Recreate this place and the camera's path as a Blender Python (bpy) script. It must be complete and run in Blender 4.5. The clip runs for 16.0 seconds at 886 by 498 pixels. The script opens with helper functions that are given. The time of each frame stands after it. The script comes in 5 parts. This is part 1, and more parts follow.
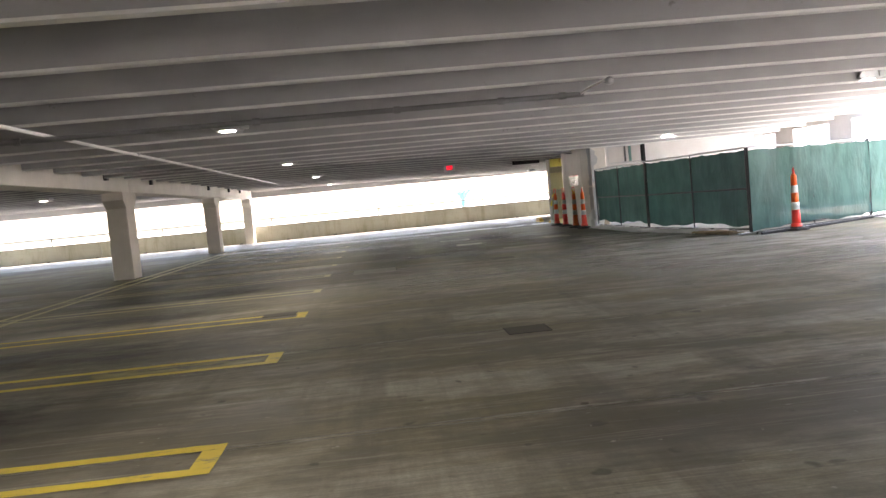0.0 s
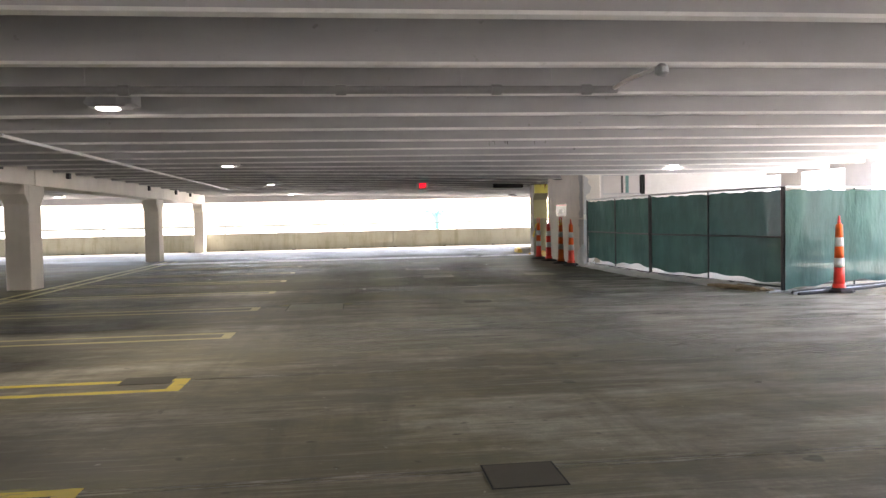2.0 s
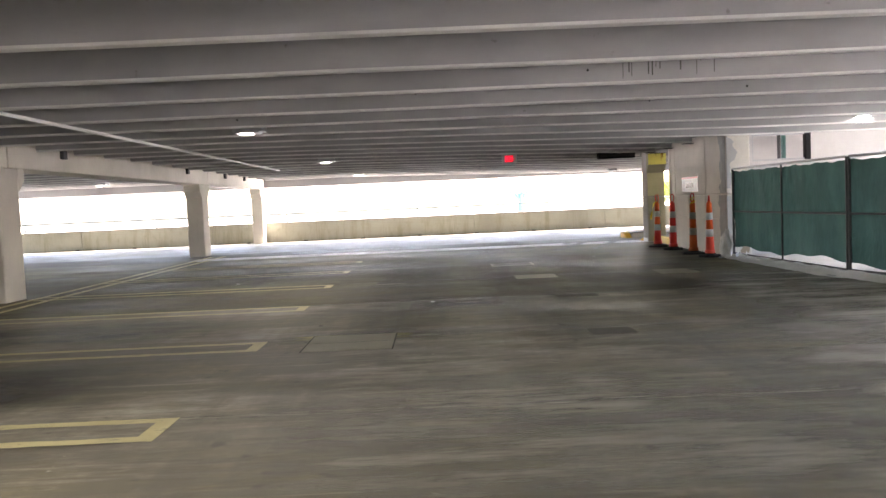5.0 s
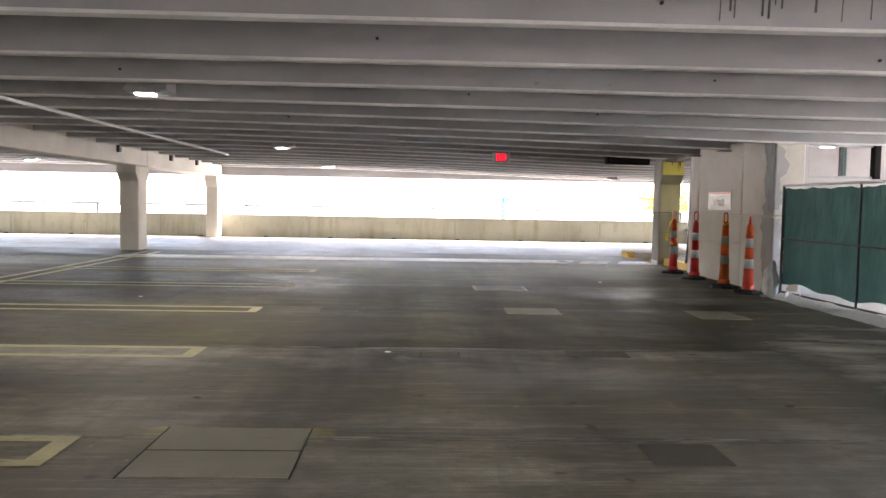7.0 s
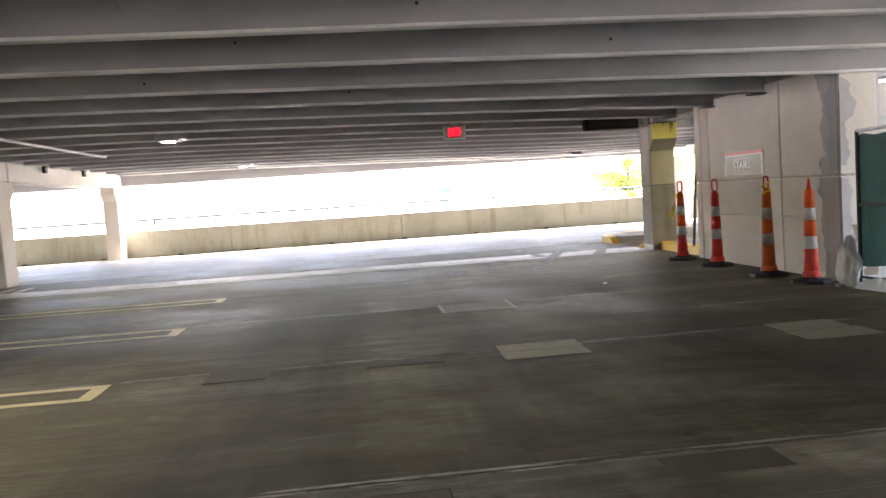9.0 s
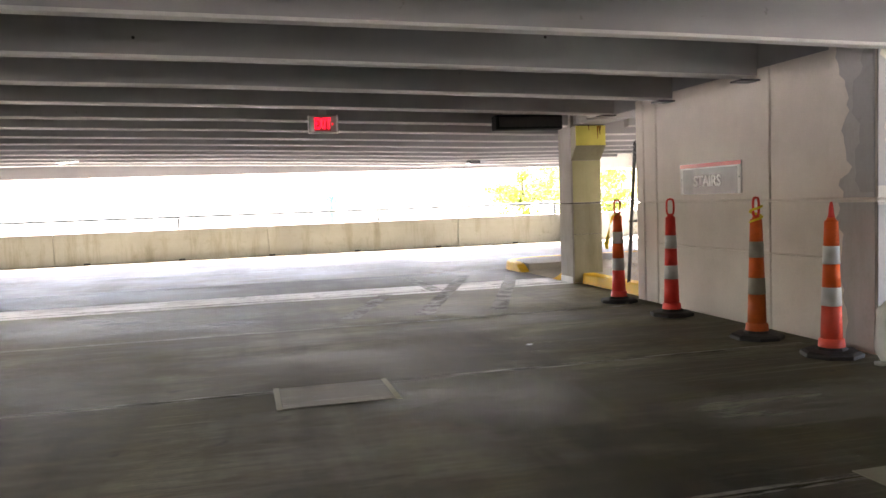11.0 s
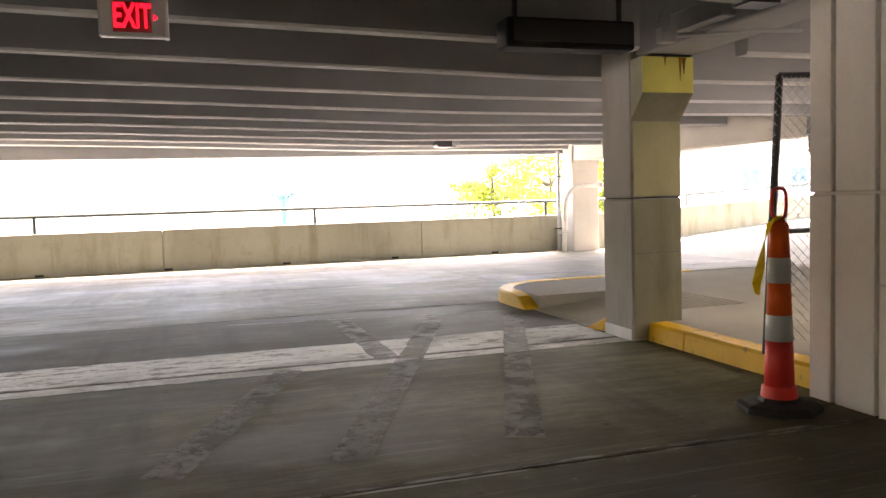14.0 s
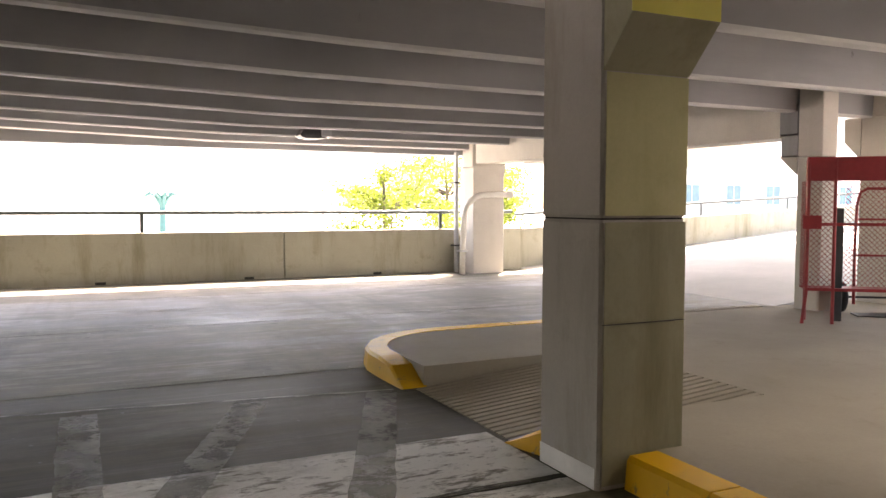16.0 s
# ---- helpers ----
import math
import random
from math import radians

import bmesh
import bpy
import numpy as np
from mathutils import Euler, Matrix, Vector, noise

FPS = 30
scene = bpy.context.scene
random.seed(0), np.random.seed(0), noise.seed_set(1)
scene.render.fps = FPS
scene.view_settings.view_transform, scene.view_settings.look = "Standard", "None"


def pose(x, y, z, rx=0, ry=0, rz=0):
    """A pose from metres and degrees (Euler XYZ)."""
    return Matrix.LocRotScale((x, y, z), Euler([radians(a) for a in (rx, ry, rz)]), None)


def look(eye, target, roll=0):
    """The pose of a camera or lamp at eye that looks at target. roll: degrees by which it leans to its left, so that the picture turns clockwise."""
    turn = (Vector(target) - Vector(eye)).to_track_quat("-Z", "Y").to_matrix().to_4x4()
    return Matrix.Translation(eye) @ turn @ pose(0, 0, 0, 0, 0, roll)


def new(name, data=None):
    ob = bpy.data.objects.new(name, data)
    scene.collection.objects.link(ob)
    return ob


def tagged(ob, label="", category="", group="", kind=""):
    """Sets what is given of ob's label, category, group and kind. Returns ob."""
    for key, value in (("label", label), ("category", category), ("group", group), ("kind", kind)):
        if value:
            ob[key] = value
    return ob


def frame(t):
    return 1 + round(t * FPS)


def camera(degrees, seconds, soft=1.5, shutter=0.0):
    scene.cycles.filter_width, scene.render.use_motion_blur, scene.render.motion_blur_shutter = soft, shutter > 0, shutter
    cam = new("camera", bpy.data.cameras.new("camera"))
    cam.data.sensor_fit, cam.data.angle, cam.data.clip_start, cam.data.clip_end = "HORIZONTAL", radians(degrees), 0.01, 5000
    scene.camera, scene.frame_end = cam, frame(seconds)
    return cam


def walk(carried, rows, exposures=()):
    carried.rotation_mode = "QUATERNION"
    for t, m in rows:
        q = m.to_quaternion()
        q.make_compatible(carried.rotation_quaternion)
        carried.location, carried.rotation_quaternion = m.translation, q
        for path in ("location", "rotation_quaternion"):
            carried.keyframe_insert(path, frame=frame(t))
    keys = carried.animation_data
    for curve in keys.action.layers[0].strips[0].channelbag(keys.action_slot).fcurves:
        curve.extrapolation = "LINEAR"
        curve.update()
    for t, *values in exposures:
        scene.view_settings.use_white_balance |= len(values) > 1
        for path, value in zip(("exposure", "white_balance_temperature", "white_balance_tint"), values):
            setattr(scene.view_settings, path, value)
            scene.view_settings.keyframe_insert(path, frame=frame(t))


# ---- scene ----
cam = camera(59.6, 16.0)
PATH = [
    (0, (0.728, -0.045, 1.233), (0.879, 1.945, 1.109), -5.4),
    (0.5, (0.779, 0.689, 1.273), (0.85, 2.684, 1.151), -4.9),
    (1, (0.937, 1.485, 1.278), (1.027, 3.477, 1.122), -1.2),
    (1.5, (0.992, 2.265, 1.297), (1.214, 4.245, 1.124), -0.3),
    (2, (1.113, 3.001, 1.322), (1.341, 4.986, 1.243), -1.2),
    (2.5, (1.178, 3.737, 1.308), (1.403, 5.716, 1.126), -4.9),
    (3, (1.318, 4.495, 1.273), (1.359, 6.483, 1.065), -6.3),
    (3.5, (1.393, 5.314, 1.307), (1.377, 7.306, 1.131), -3.7),
    (3.7, (1.462, 5.611, 1.287), (1.448, 7.607, 1.163), -3.9),
    (5.8, (1.339, 8.895, 1.34), (1.34, 10.892, 1.23), -1.1),
    (6, (1.401, 9.231, 1.353), (1.372, 11.228, 1.247), -0.3),
    (6.5, (1.522, 10.034, 1.362), (1.575, 12.028, 1.221), -0.7),
    (7, (1.533, 10.86, 1.359), (1.601, 12.856, 1.241), 1.0),
    (7.5, (1.665, 11.77, 1.379), (1.918, 13.752, 1.292), 0.8),
    (8, (1.664, 12.757, 1.402), (1.81, 14.752, 1.415), -0.2),
    (8.5, (1.625, 13.641, 1.335), (1.737, 15.637, 1.281), -2.4),
    (9, (1.613, 14.488, 1.306), (1.822, 16.472, 1.169), -3.8),
    (9.5, (1.784, 15.306, 1.285), (2.0, 17.288, 1.12), -3.1),
    (10, (1.958, 16.194, 1.342), (2.295, 18.16, 1.201), -2.3),
    (10.2, (2.011, 16.494, 1.366), (2.486, 18.431, 1.212), -2.6),
    (12.3, (2.956, 20.182, 1.336), (3.431, 22.124, 1.295), -1.1),
    (12.5, (3.054, 20.518, 1.346), (3.52, 22.462, 1.316), -0.6),
    (13, (3.282, 21.34, 1.305), (3.827, 23.264, 1.247), -1.5),
    (13.5, (3.455, 22.217, 1.311), (3.973, 24.148, 1.276), -0.9),
    (14, (3.673, 23.006, 1.277), (4.269, 24.91, 1.148), -1.7),
    (14.5, (3.987, 23.826, 1.3), (4.605, 25.724, 1.182), -0.5),
    (15, (4.362, 24.571, 1.289), (5.005, 26.461, 1.163), 0.2),
    (15.5, (4.706, 25.346, 1.302), (5.414, 27.212, 1.179), 1.1),
    (16, (5.107, 26.029, 1.299), (5.955, 27.837, 1.184), 0.1),
]
EXPOSURE = [(0.0, 4.12, 6900, 18), (3.5, 4.42, 6850, 19), (6.5, 4.45, 6800, 20), (9.5, 4.6, 6900, 21), (12.5, 4.72, 7550, 22), (13.2, 4.6, 7750, 22), (14.0, 4.05, 7800, 21), (14.5, 4.0, 7800, 21), (16.0, 3.55, 7700, 21)]
walk(cam, [(t, look(eye, target, roll)) for t, eye, target, roll in PATH], EXPOSURE)

# ---- light ----
SUN_EL, SUN_AZ = 54.0, 38.0          # degrees; azimuth from +y towards +x
world = bpy.data.worlds.new("sky")
scene.world = world
world.use_nodes = True
wn = world.node_tree
sky = wn.nodes.new("ShaderNodeTexSky")
sky.sky_type, sky.sun_disc = "NISHITA", False
sky.sun_elevation, sky.sun_rotation = radians(SUN_EL), radians(SUN_AZ)
sky.air_density, sky.dust_density, sky.ozone_density = 1.0, 3.0, 1.0
bg = wn.nodes["Background"]
wn.links.new(sky.outputs[0], bg.inputs[0])
bg.inputs[1].default_value = 0.15
LAMP_W = 2.4
sun = new("sun", bpy.data.lights.new("sun", "SUN"))
sun.data.energy, sun.data.angle, sun.data.color = 5.0, radians(2.0), (1.0, 0.96, 0.9)
away = Vector((math.sin(radians(SUN_AZ)) * math.cos(radians(SUN_EL)), math.cos(radians(SUN_AZ)) * math.cos(radians(SUN_EL)), math.sin(radians(SUN_EL))))
sun.matrix_world = look(away * 60, (0, 0, 0))


# ---- materials ----
class Mat:
    """A small builder round a node material."""
    def __init__(self, name, rough=0.8, metal=0.0, spec=0.4):
        self.m = bpy.data.materials.new(name)
        self.m.use_nodes = True
        self.t = self.m.node_tree
        self.b = self.t.nodes["Principled BSDF"]
        self.b.inputs["Roughness"].default_value = rough
        self.b.inputs["Metallic"].default_value = metal
        self.b.inputs["Specular IOR Level"].default_value = spec
        self.co = self.t.nodes.new("ShaderNodeTexCoord").outputs["Object"]

    def n(self, kind, **kw):
        node = self.t.nodes.new(kind)
        for k, v in kw.items():
            node.inputs[k].default_value = v
        return node

    def link(self, a, b):
        self.t.links.new(a, b)

    def noise(self, scale, detail=6.0, rough=0.6, stretch=(1, 1, 1), seed=0.0):
        mp = self.n("ShaderNodeMapping", Scale=stretch, Location=(seed, seed * 0.7, seed * 1.3))
        self.link(self.co, mp.inputs[0])
        nz = self.n("ShaderNodeTexNoise", Scale=scale, Detail=detail, Roughness=rough)
        self.link(mp.outputs[0], nz.inputs["Vector"])
        return nz.outputs["Fac"]

    def ramp(self, fac, lo, hi, a=0.0, b=1.0):
        r = self.n("ShaderNodeMapRange", **{"From Min": lo, "From Max": hi, "To Min": a, "To Max": b})
        self.link(fac, r.inputs[0])
        return r.outputs[0]

    def mix(self, fac, a, b, mode="MIX"):
        x = self.t.nodes.new("ShaderNodeMix")
        x.data_type, x.blend_type = "RGBA", mode
        for sock, v in ((x.inputs[0], fac), (x.inputs[6], a), (x.inputs[7], b)):
            if isinstance(v, (int, float)):
                sock.default_value = v
            elif isinstance(v, tuple):
                sock.default_value = (*v, 1)
            else:
                self.link(v, sock)
        return x.outputs[2]

    def color(self, out):
        if isinstance(out, tuple):
            self.b.inputs["Base Color"].default_value = (*out, 1)
        else:
            self.link(out, self.b.inputs["Base Color"])
        return self

    def bump(self, height, strength=0.3, dist=0.01):
        bp = self.n("ShaderNodeBump", Strength=strength, Distance=dist)
        self.link(height, bp.inputs["Height"])
        self.link(bp.outputs[0], self.b.inputs["Normal"])
        return self

    def roughness(self, out):
        self.link(out, self.b.inputs["Roughness"])
        return self


def plain(name, c, rough=0.6, metal=0.0, vary=0.12, scale=9.0, bump=0.15, stretch=(1, 1, 1)):
    """One colour with grain and wear at two scales."""
    k = Mat(name, rough, metal)
    big = k.ramp(k.noise(scale * 0.25, 4, seed=3.1), 0.3, 0.7)
    fine = k.ramp(k.noise(scale * 4, 6, 0.7, stretch), 0.3, 0.7)
    lo, hi = tuple(v * (1 - vary * 1.6) for v in c), tuple(min(1, v * (1 + vary)) for v in c)
    col = k.mix(big, lo, hi)
    col = k.mix(k.ramp(fine, 0, 1, 0, 0.35), col, tuple(v * (1 - vary * 2) for v in c))
    k.color(col).bump(fine, bump, 0.004)
    k.roughness(k.ramp(big, 0, 1, max(0.02, rough - 0.08), min(1, rough + 0.1)))
    return k.m


def floor_material(name="floor_concrete", tint=(1.0, 1.0, 1.0), scrub=1.0, spec=0.28):
    """Traffic-worn deck: olive-brown sealer, polished tyre lanes, pale scuffs, broom lines, oil and damp."""
    k = Mat(name, 0.7, 0, spec)

    def c(r, g, b):
        return (r * tint[0], g * tint[1], b * tint[2])
    big = k.ramp(k.noise(0.33, 6, 0.62), 0.38, 0.62)
    olive = k.ramp(k.noise(0.42, 5, 0.6, (0.6, 1.1, 1), 21.0), 0.44, 0.60)
    tread = k.ramp(k.noise(0.60, 8, 0.66, (0.55, 1.3, 1), 4.0), 0.47, 0.57)
    wear = k.ramp(k.noise(0.62, 10, 0.70, (0.55, 1.5, 1), 9.0), 0.48, 0.60)
    scuff = k.ramp(k.noise(2.1, 10, 0.80, (0.20, 2.8, 1), 17.0), 0.53, 0.64)
    scrape = k.ramp(k.noise(6.0, 6, 0.75, (0.10, 3.2, 1), 27.0), 0.57, 0.66)
    lane = k.ramp(k.noise(1.3, 6, 0.7, (1.6, 0.12, 1), 41.0), 0.50, 0.64)
    damp = k.ramp(k.noise(0.50, 6, 0.62, (0.7, 0.8, 1), 14.0), 0.53, 0.63)
    mottle = k.ramp(k.noise(3.4, 8, 0.74, (0.8, 1.2, 1), 1.0), 0.40, 0.62)
    fine = k.noise(60, 5, 0.7)
    broom = k.noise(26, 3, 0.6, (0.05, 2.4, 1), 2.0)
    spots = k.ramp(k.noise(5.5, 2, 0.5, seed=6.0), 0.69, 0.74)
    pale = k.ramp(k.noise(16, 3, 0.5, seed=33.0), 0.72, 0.77)
    col = k.mix(big, c(0.150, 0.134, 0.086), c(0.375, 0.342, 0.232))
    col = k.mix(k.ramp(olive, 0, 1, 0, 0.60), col, c(0.262, 0.236, 0.122))
    col = k.mix(k.ramp(tread, 0, 1, 0, 0.60), col, c(0.098, 0.088, 0.064))
    col = k.mix(k.ramp(wear, 0, 1, 0, 0.80 * scrub), col, c(0.560, 0.528, 0.415))
    col = k.mix(k.ramp(scuff, 0, 1, 0, 0.52 * scrub), col, c(0.560, 0.534, 0.425))
    col = k.mix(k.ramp(lane, 0, 1, 0, 0.45), col, c(0.110, 0.102, 0.080))
    col = k.mix(k.ramp(damp, 0, 1, 0, 0.62), col, c(0.066, 0.060, 0.046))
    col = k.mix(k.ramp(mottle, 0, 1, 0.42, 0.0), col, c(0.090, 0.082, 0.064))
    col = k.mix(k.ramp(scrape, 0, 1, 0, 0.36 * scrub), col, c(0.600, 0.570, 0.470))
    col = k.mix(k.ramp(broom, 0.42, 0.62, 0, 0.30), col, c(0.100, 0.092, 0.070))
    col = k.mix(k.ramp(spots, 0, 1, 0, 0.6), col, (0.042, 0.038, 0.034))
    col = k.mix(k.ramp(pale, 0, 1, 0, 0.6), col, c(0.540, 0.515, 0.455))
    col = k.mix(k.ramp(fine, 0.3, 0.7, 0, 0.4), col, c(0.150, 0.136, 0.102))
    k.color(col)
    k.roughness(k.ramp(k.mix(0.5, damp, tread), 0, 1, 0.72, 0.46))
    return k.bump(k.mix(0.5, broom, fine), 0.30, 0.004).m


def stain_material(name, c, cover=0.6, scale=1.6, stretch=(1, 1, 1), rough=0.6):
    """A soft-edged stain that thins out towards its rim and lets the deck show through."""
    k = Mat(name, rough, 0, 0.4)
    gen = k.t.nodes["Texture Coordinate"].outputs["Generated"]
    sep = k.n("ShaderNodeSeparateXYZ")
    k.link(gen, sep.inputs[0])
    rim = None
    for axis in (0, 1):
        away_ = k.n("ShaderNodeMath")
        away_.operation = "PINGPONG"
        away_.inputs[1].default_value = 0.5
        k.link(sep.outputs[axis], away_.inputs[0])
        soft = k.ramp(away_.outputs[0], 0.0, 0.30)
        if rim is None:
            rim = soft
        else:
            mul = k.n("ShaderNodeMath")
            mul.operation = "MULTIPLY"
            k.link(rim, mul.inputs[0])
            k.link(soft, mul.inputs[1])
            rim = mul.outputs[0]
    w = k.ramp(k.noise(scale, 8, 0.72, stretch, 5), 0.36, 0.62, 0.15, cover)
    mul = k.n("ShaderNodeMath")
    mul.operation = "MULTIPLY"
    k.link(rim, mul.inputs[0])
    k.link(w, mul.inputs[1])
    k.color(k.mix(k.noise(3.0, 4), tuple(v * 0.75 for v in c), c))
    k.link(mul.outputs[0], k.b.inputs["Alpha"])
    return k.m


def soffit_material():
    k = Mat("painted_soffit_concrete", 0.75, 0, 0.3)
    big = k.ramp(k.noise(0.5, 4, 0.6), 0.3, 0.7)
    run = k.ramp(k.noise(1.2, 7, 0.7, (0.5, 3, 3), 5), 0.4, 0.65)
    fine = k.noise(30, 5, 0.7)
    pits = k.ramp(k.noise(7, 3, 0.6, seed=2.2), 0.7, 0.78)
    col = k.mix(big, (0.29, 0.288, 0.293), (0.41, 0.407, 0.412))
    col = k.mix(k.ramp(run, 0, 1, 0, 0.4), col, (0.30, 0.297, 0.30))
    col = k.mix(k.ramp(pits, 0, 1, 0, 0.6), col, (0.14, 0.13, 0.12))
    return k.color(col).bump(fine, 0.2, 0.005).m


def wall_material(name, c, stain=0.35, streaks=1.0):
    k = Mat(name, 0.82, 0, 0.3)
    big = k.ramp(k.noise(0.7, 5, 0.62), 0.3, 0.7)
    run = k.ramp(k.noise(1.5, 7, 0.72, (1.7, 1.7, 0.25), 7), 0.50, 0.74)
    fine = k.noise(45, 5, 0.7)
    blot = k.ramp(k.noise(3.2, 7, 0.7, seed=11), 0.56, 0.7)
    col = k.mix(big, tuple(v * 0.84 for v in c), tuple(min(1, v * 1.1) for v in c))
    col = k.mix(k.ramp(run, 0, 1, 0, stain * streaks), col, (c[0] * 0.50, c[1] * 0.47, c[2] * 0.36))
    col = k.mix(k.ramp(blot, 0, 1, 0, stain * 0.7), col, (c[0] * 0.66, c[1] * 0.65, c[2] * 0.58))
    col = k.mix(k.ramp(fine, 0.35, 0.7, 0, 0.18), col, tuple(v * 0.6 for v in c))
    return k.color(col).bump(k.mix(0.5, fine, blot), 0.22, 0.006).m


def worn_paint(name, c, under, keep=0.5, rough=0.6):
    """Road paint with scuffs that show the concrete below."""
    k = Mat(name, rough, 0, 0.4)
    w = k.ramp(k.noise(7, 8, 0.75, (0.6, 1.4, 1), 3), keep, keep + 0.12)
    t = k.ramp(k.noise(1.2, 4, 0.6, seed=8), 0.3, 0.7)
    col = k.mix(t, tuple(v * 0.72 for v in c), c)
    col = k.mix(w, col, under)
    return k.color(col).bump(w, 0.2, 0.003).m


def band_material():
    """Old white band: chipped in flecks, scrubbed thin in broad patches."""
    k = Mat("worn_white_band", 0.6, 0, 0.2)
    fleck = k.ramp(k.noise(6, 9, 0.78, (0.5, 1.5, 1), 3), 0.53, 0.60)
    thin = k.ramp(k.noise(1.3, 8, 0.72, (0.7, 1.2, 1), 12), 0.48, 0.62)
    grime = k.ramp(k.noise(20, 4, 0.6, seed=4), 0.60, 0.70)
    col = k.mix(k.noise(0.9, 4), (0.60, 0.59, 0.555), (0.86, 0.85, 0.81))
    col = k.mix(k.ramp(thin, 0, 1, 0, 0.70), col, (0.30, 0.285, 0.245))
    col = k.mix(k.ramp(fleck, 0, 1, 0, 0.9), col, (0.15, 0.136, 0.108))
    col = k.mix(k.ramp(grime, 0, 1, 0, 0.6), col, (0.10, 0.09, 0.075))
    return k.color(col).bump(fleck, 0.2, 0.003).m


def ghost_material(name="ghost_marking", a=(0.40, 0.375, 0.31), b=(0.50, 0.475, 0.40), cover=0.80, stretch=(1, 1, 1), least=0.03):
    """Thin, patchy remains on the deck that let it show through."""
    k = Mat(name, 0.65, 0, 0.25)
    w = k.ramp(k.noise(4.0, 8, 0.75, stretch, 5), 0.38, 0.60, least, cover)
    k.color(k.mix(k.noise(2.0, 4), a, b))
    k.link(w, k.b.inputs["Alpha"])
    return k.m


def glow(name, c, strength):
    k = Mat(name, 0.4)
    k.color(tuple(min(1, v) for v in c))
    k.b.inputs["Emission Color"].default_value = (*c, 1)
    k.b.inputs["Emission Strength"].default_value = strength
    return k.m


def mesh_fabric():
    """Woven windscreen: an open weave, so part of the light passes straight through."""
    k = Mat("green_windscreen", 0.8, 0, 0.2)
    big = k.ramp(k.noise(1.4, 5, 0.6), 0.3, 0.7)
    fold = k.ramp(k.noise(3.5, 4, 0.6, (1, 1, 0.35), 4), 0.4, 0.65)
    col = k.mix(big, (0.034, 0.088, 0.076), (0.066, 0.138, 0.122))
    col = k.mix(k.ramp(fold, 0, 1, 0, 0.5), col, (0.020, 0.050, 0.046))
    k.color(col).bump(fold, 0.5, 0.03)
    out = k.t.nodes["Material Output"]
    trans = k.n("ShaderNodeBsdfTranslucent", Color=(0.09, 0.27, 0.23, 1))
    clear = k.n("ShaderNodeBsdfTransparent")
    a, b = k.n("ShaderNodeMixShader", Fac=0.06), k.n("ShaderNodeMixShader", Fac=0.016)
    k.link(k.b.outputs[0], a.inputs[1]); k.link(trans.outputs[0], a.inputs[2])
    k.link(a.outputs[0], b.inputs[1]); k.link(clear.outputs[0], b.inputs[2])
    k.link(b.outputs[0], out.inputs[0])
    return k.m


def leaf_material():
    k = Mat("spring_leaf", 0.6, 0, 0.3)
    v = k.n("ShaderNodeNewGeometry").outputs["Random Per Island"]
    col = k.mix(v, (0.055, 0.085, 0.010), (0.12, 0.15, 0.018))
    k.color(col)
    out = k.t.nodes["Material Output"]
    tr = k.n("ShaderNodeBsdfTranslucent")
    k.link(k.mix(v, (0.12, 0.17, 0.018), (0.24, 0.28, 0.035)), tr.inputs[0])
    mx = k.n("ShaderNodeMixShader", Fac=0.5)
    k.link(k.b.outputs[0], mx.inputs[1]); k.link(tr.outputs[0], mx.inputs[2])
    k.link(mx.outputs[0], out.inputs[0])
    return k.m


M_FLOOR = floor_material()
M_FLOOR_GREY = floor_material("dark_coated_floor", (0.46, 0.47, 0.50), 0.5, 0.10)
# Same deck pattern, darker and more olive, for strips between y 18 and 29.
M_FLOOR_OLIVE = floor_material("darker_olive_floor", (0.53, 0.53, 0.46), 0.9, 0.12)
# Worn grey deck; the blue tint puts sky glare near the parapet into the colour.
M_FLOOR_RAW = floor_material("grey_worn_floor_sky_tint", (0.92, 0.95, 1.08), 0.8, 0.35)
M_DARK_STAIN = stain_material("dark_stain", (0.050, 0.046, 0.038), 0.85, 1.2, (0.6, 1.4, 1), 0.5)
M_DARK_LANE = stain_material("dark_lane_streaks", (0.075, 0.070, 0.058), 0.50, 0.9, (1.4, 0.3, 1))
M_SCRUB = stain_material("scrubbed_pale_deck", (0.52, 0.50, 0.41), 0.66, 2.2, (0.35, 2.2, 1))
# Pale deck with the light from the east side mixed into its colour.
M_PALE_LIT = stain_material("pale_lit_deck", (0.60, 0.58, 0.51), 0.88, 1.1, (0.5, 1.6, 1))
M_YELLOWED = stain_material("yellow_paint_ghost", (0.62, 0.57, 0.26), 0.75, 2.4, (0.5, 1.8, 1))
M_SOFFIT = soffit_material()
M_WALL = wall_material("precast_wall", (0.79, 0.735, 0.665), 0.22, 0.5)
M_PLASTER = wall_material("worn_plaster", (0.66, 0.625, 0.575), 0.9, 0.9)
M_WHITE_WALL = wall_material("white_painted_wall", (0.62, 0.60, 0.59), 0.12, 0.5)
M_COLUMN = wall_material("painted_column", (0.66, 0.62, 0.555), 0.18, 0.6)
M_PIER = wall_material("bare_pier_concrete", (0.45, 0.42, 0.385), 0.7, 0.9)
M_PARAPET = wall_material("parapet_concrete", (0.32, 0.312, 0.255), 0.95, 1.0)
M_OUTER = wall_material("outside_ground", (0.42, 0.41, 0.39), 0.3, 0.0)
M_PAVE = wall_material("pavement_concrete", (0.36, 0.32, 0.25), 0.5, 0.0)
M_PALE_SLAB = wall_material("pale_slab_concrete", (0.46, 0.45, 0.42), 0.25, 0.0)
M_PATCH = wall_material("repair_mortar", (0.345, 0.33, 0.25), 0.6, 0.0)
M_MORTAR = wall_material("grey_mortar", (0.49, 0.485, 0.485), 0.6, 0.7)
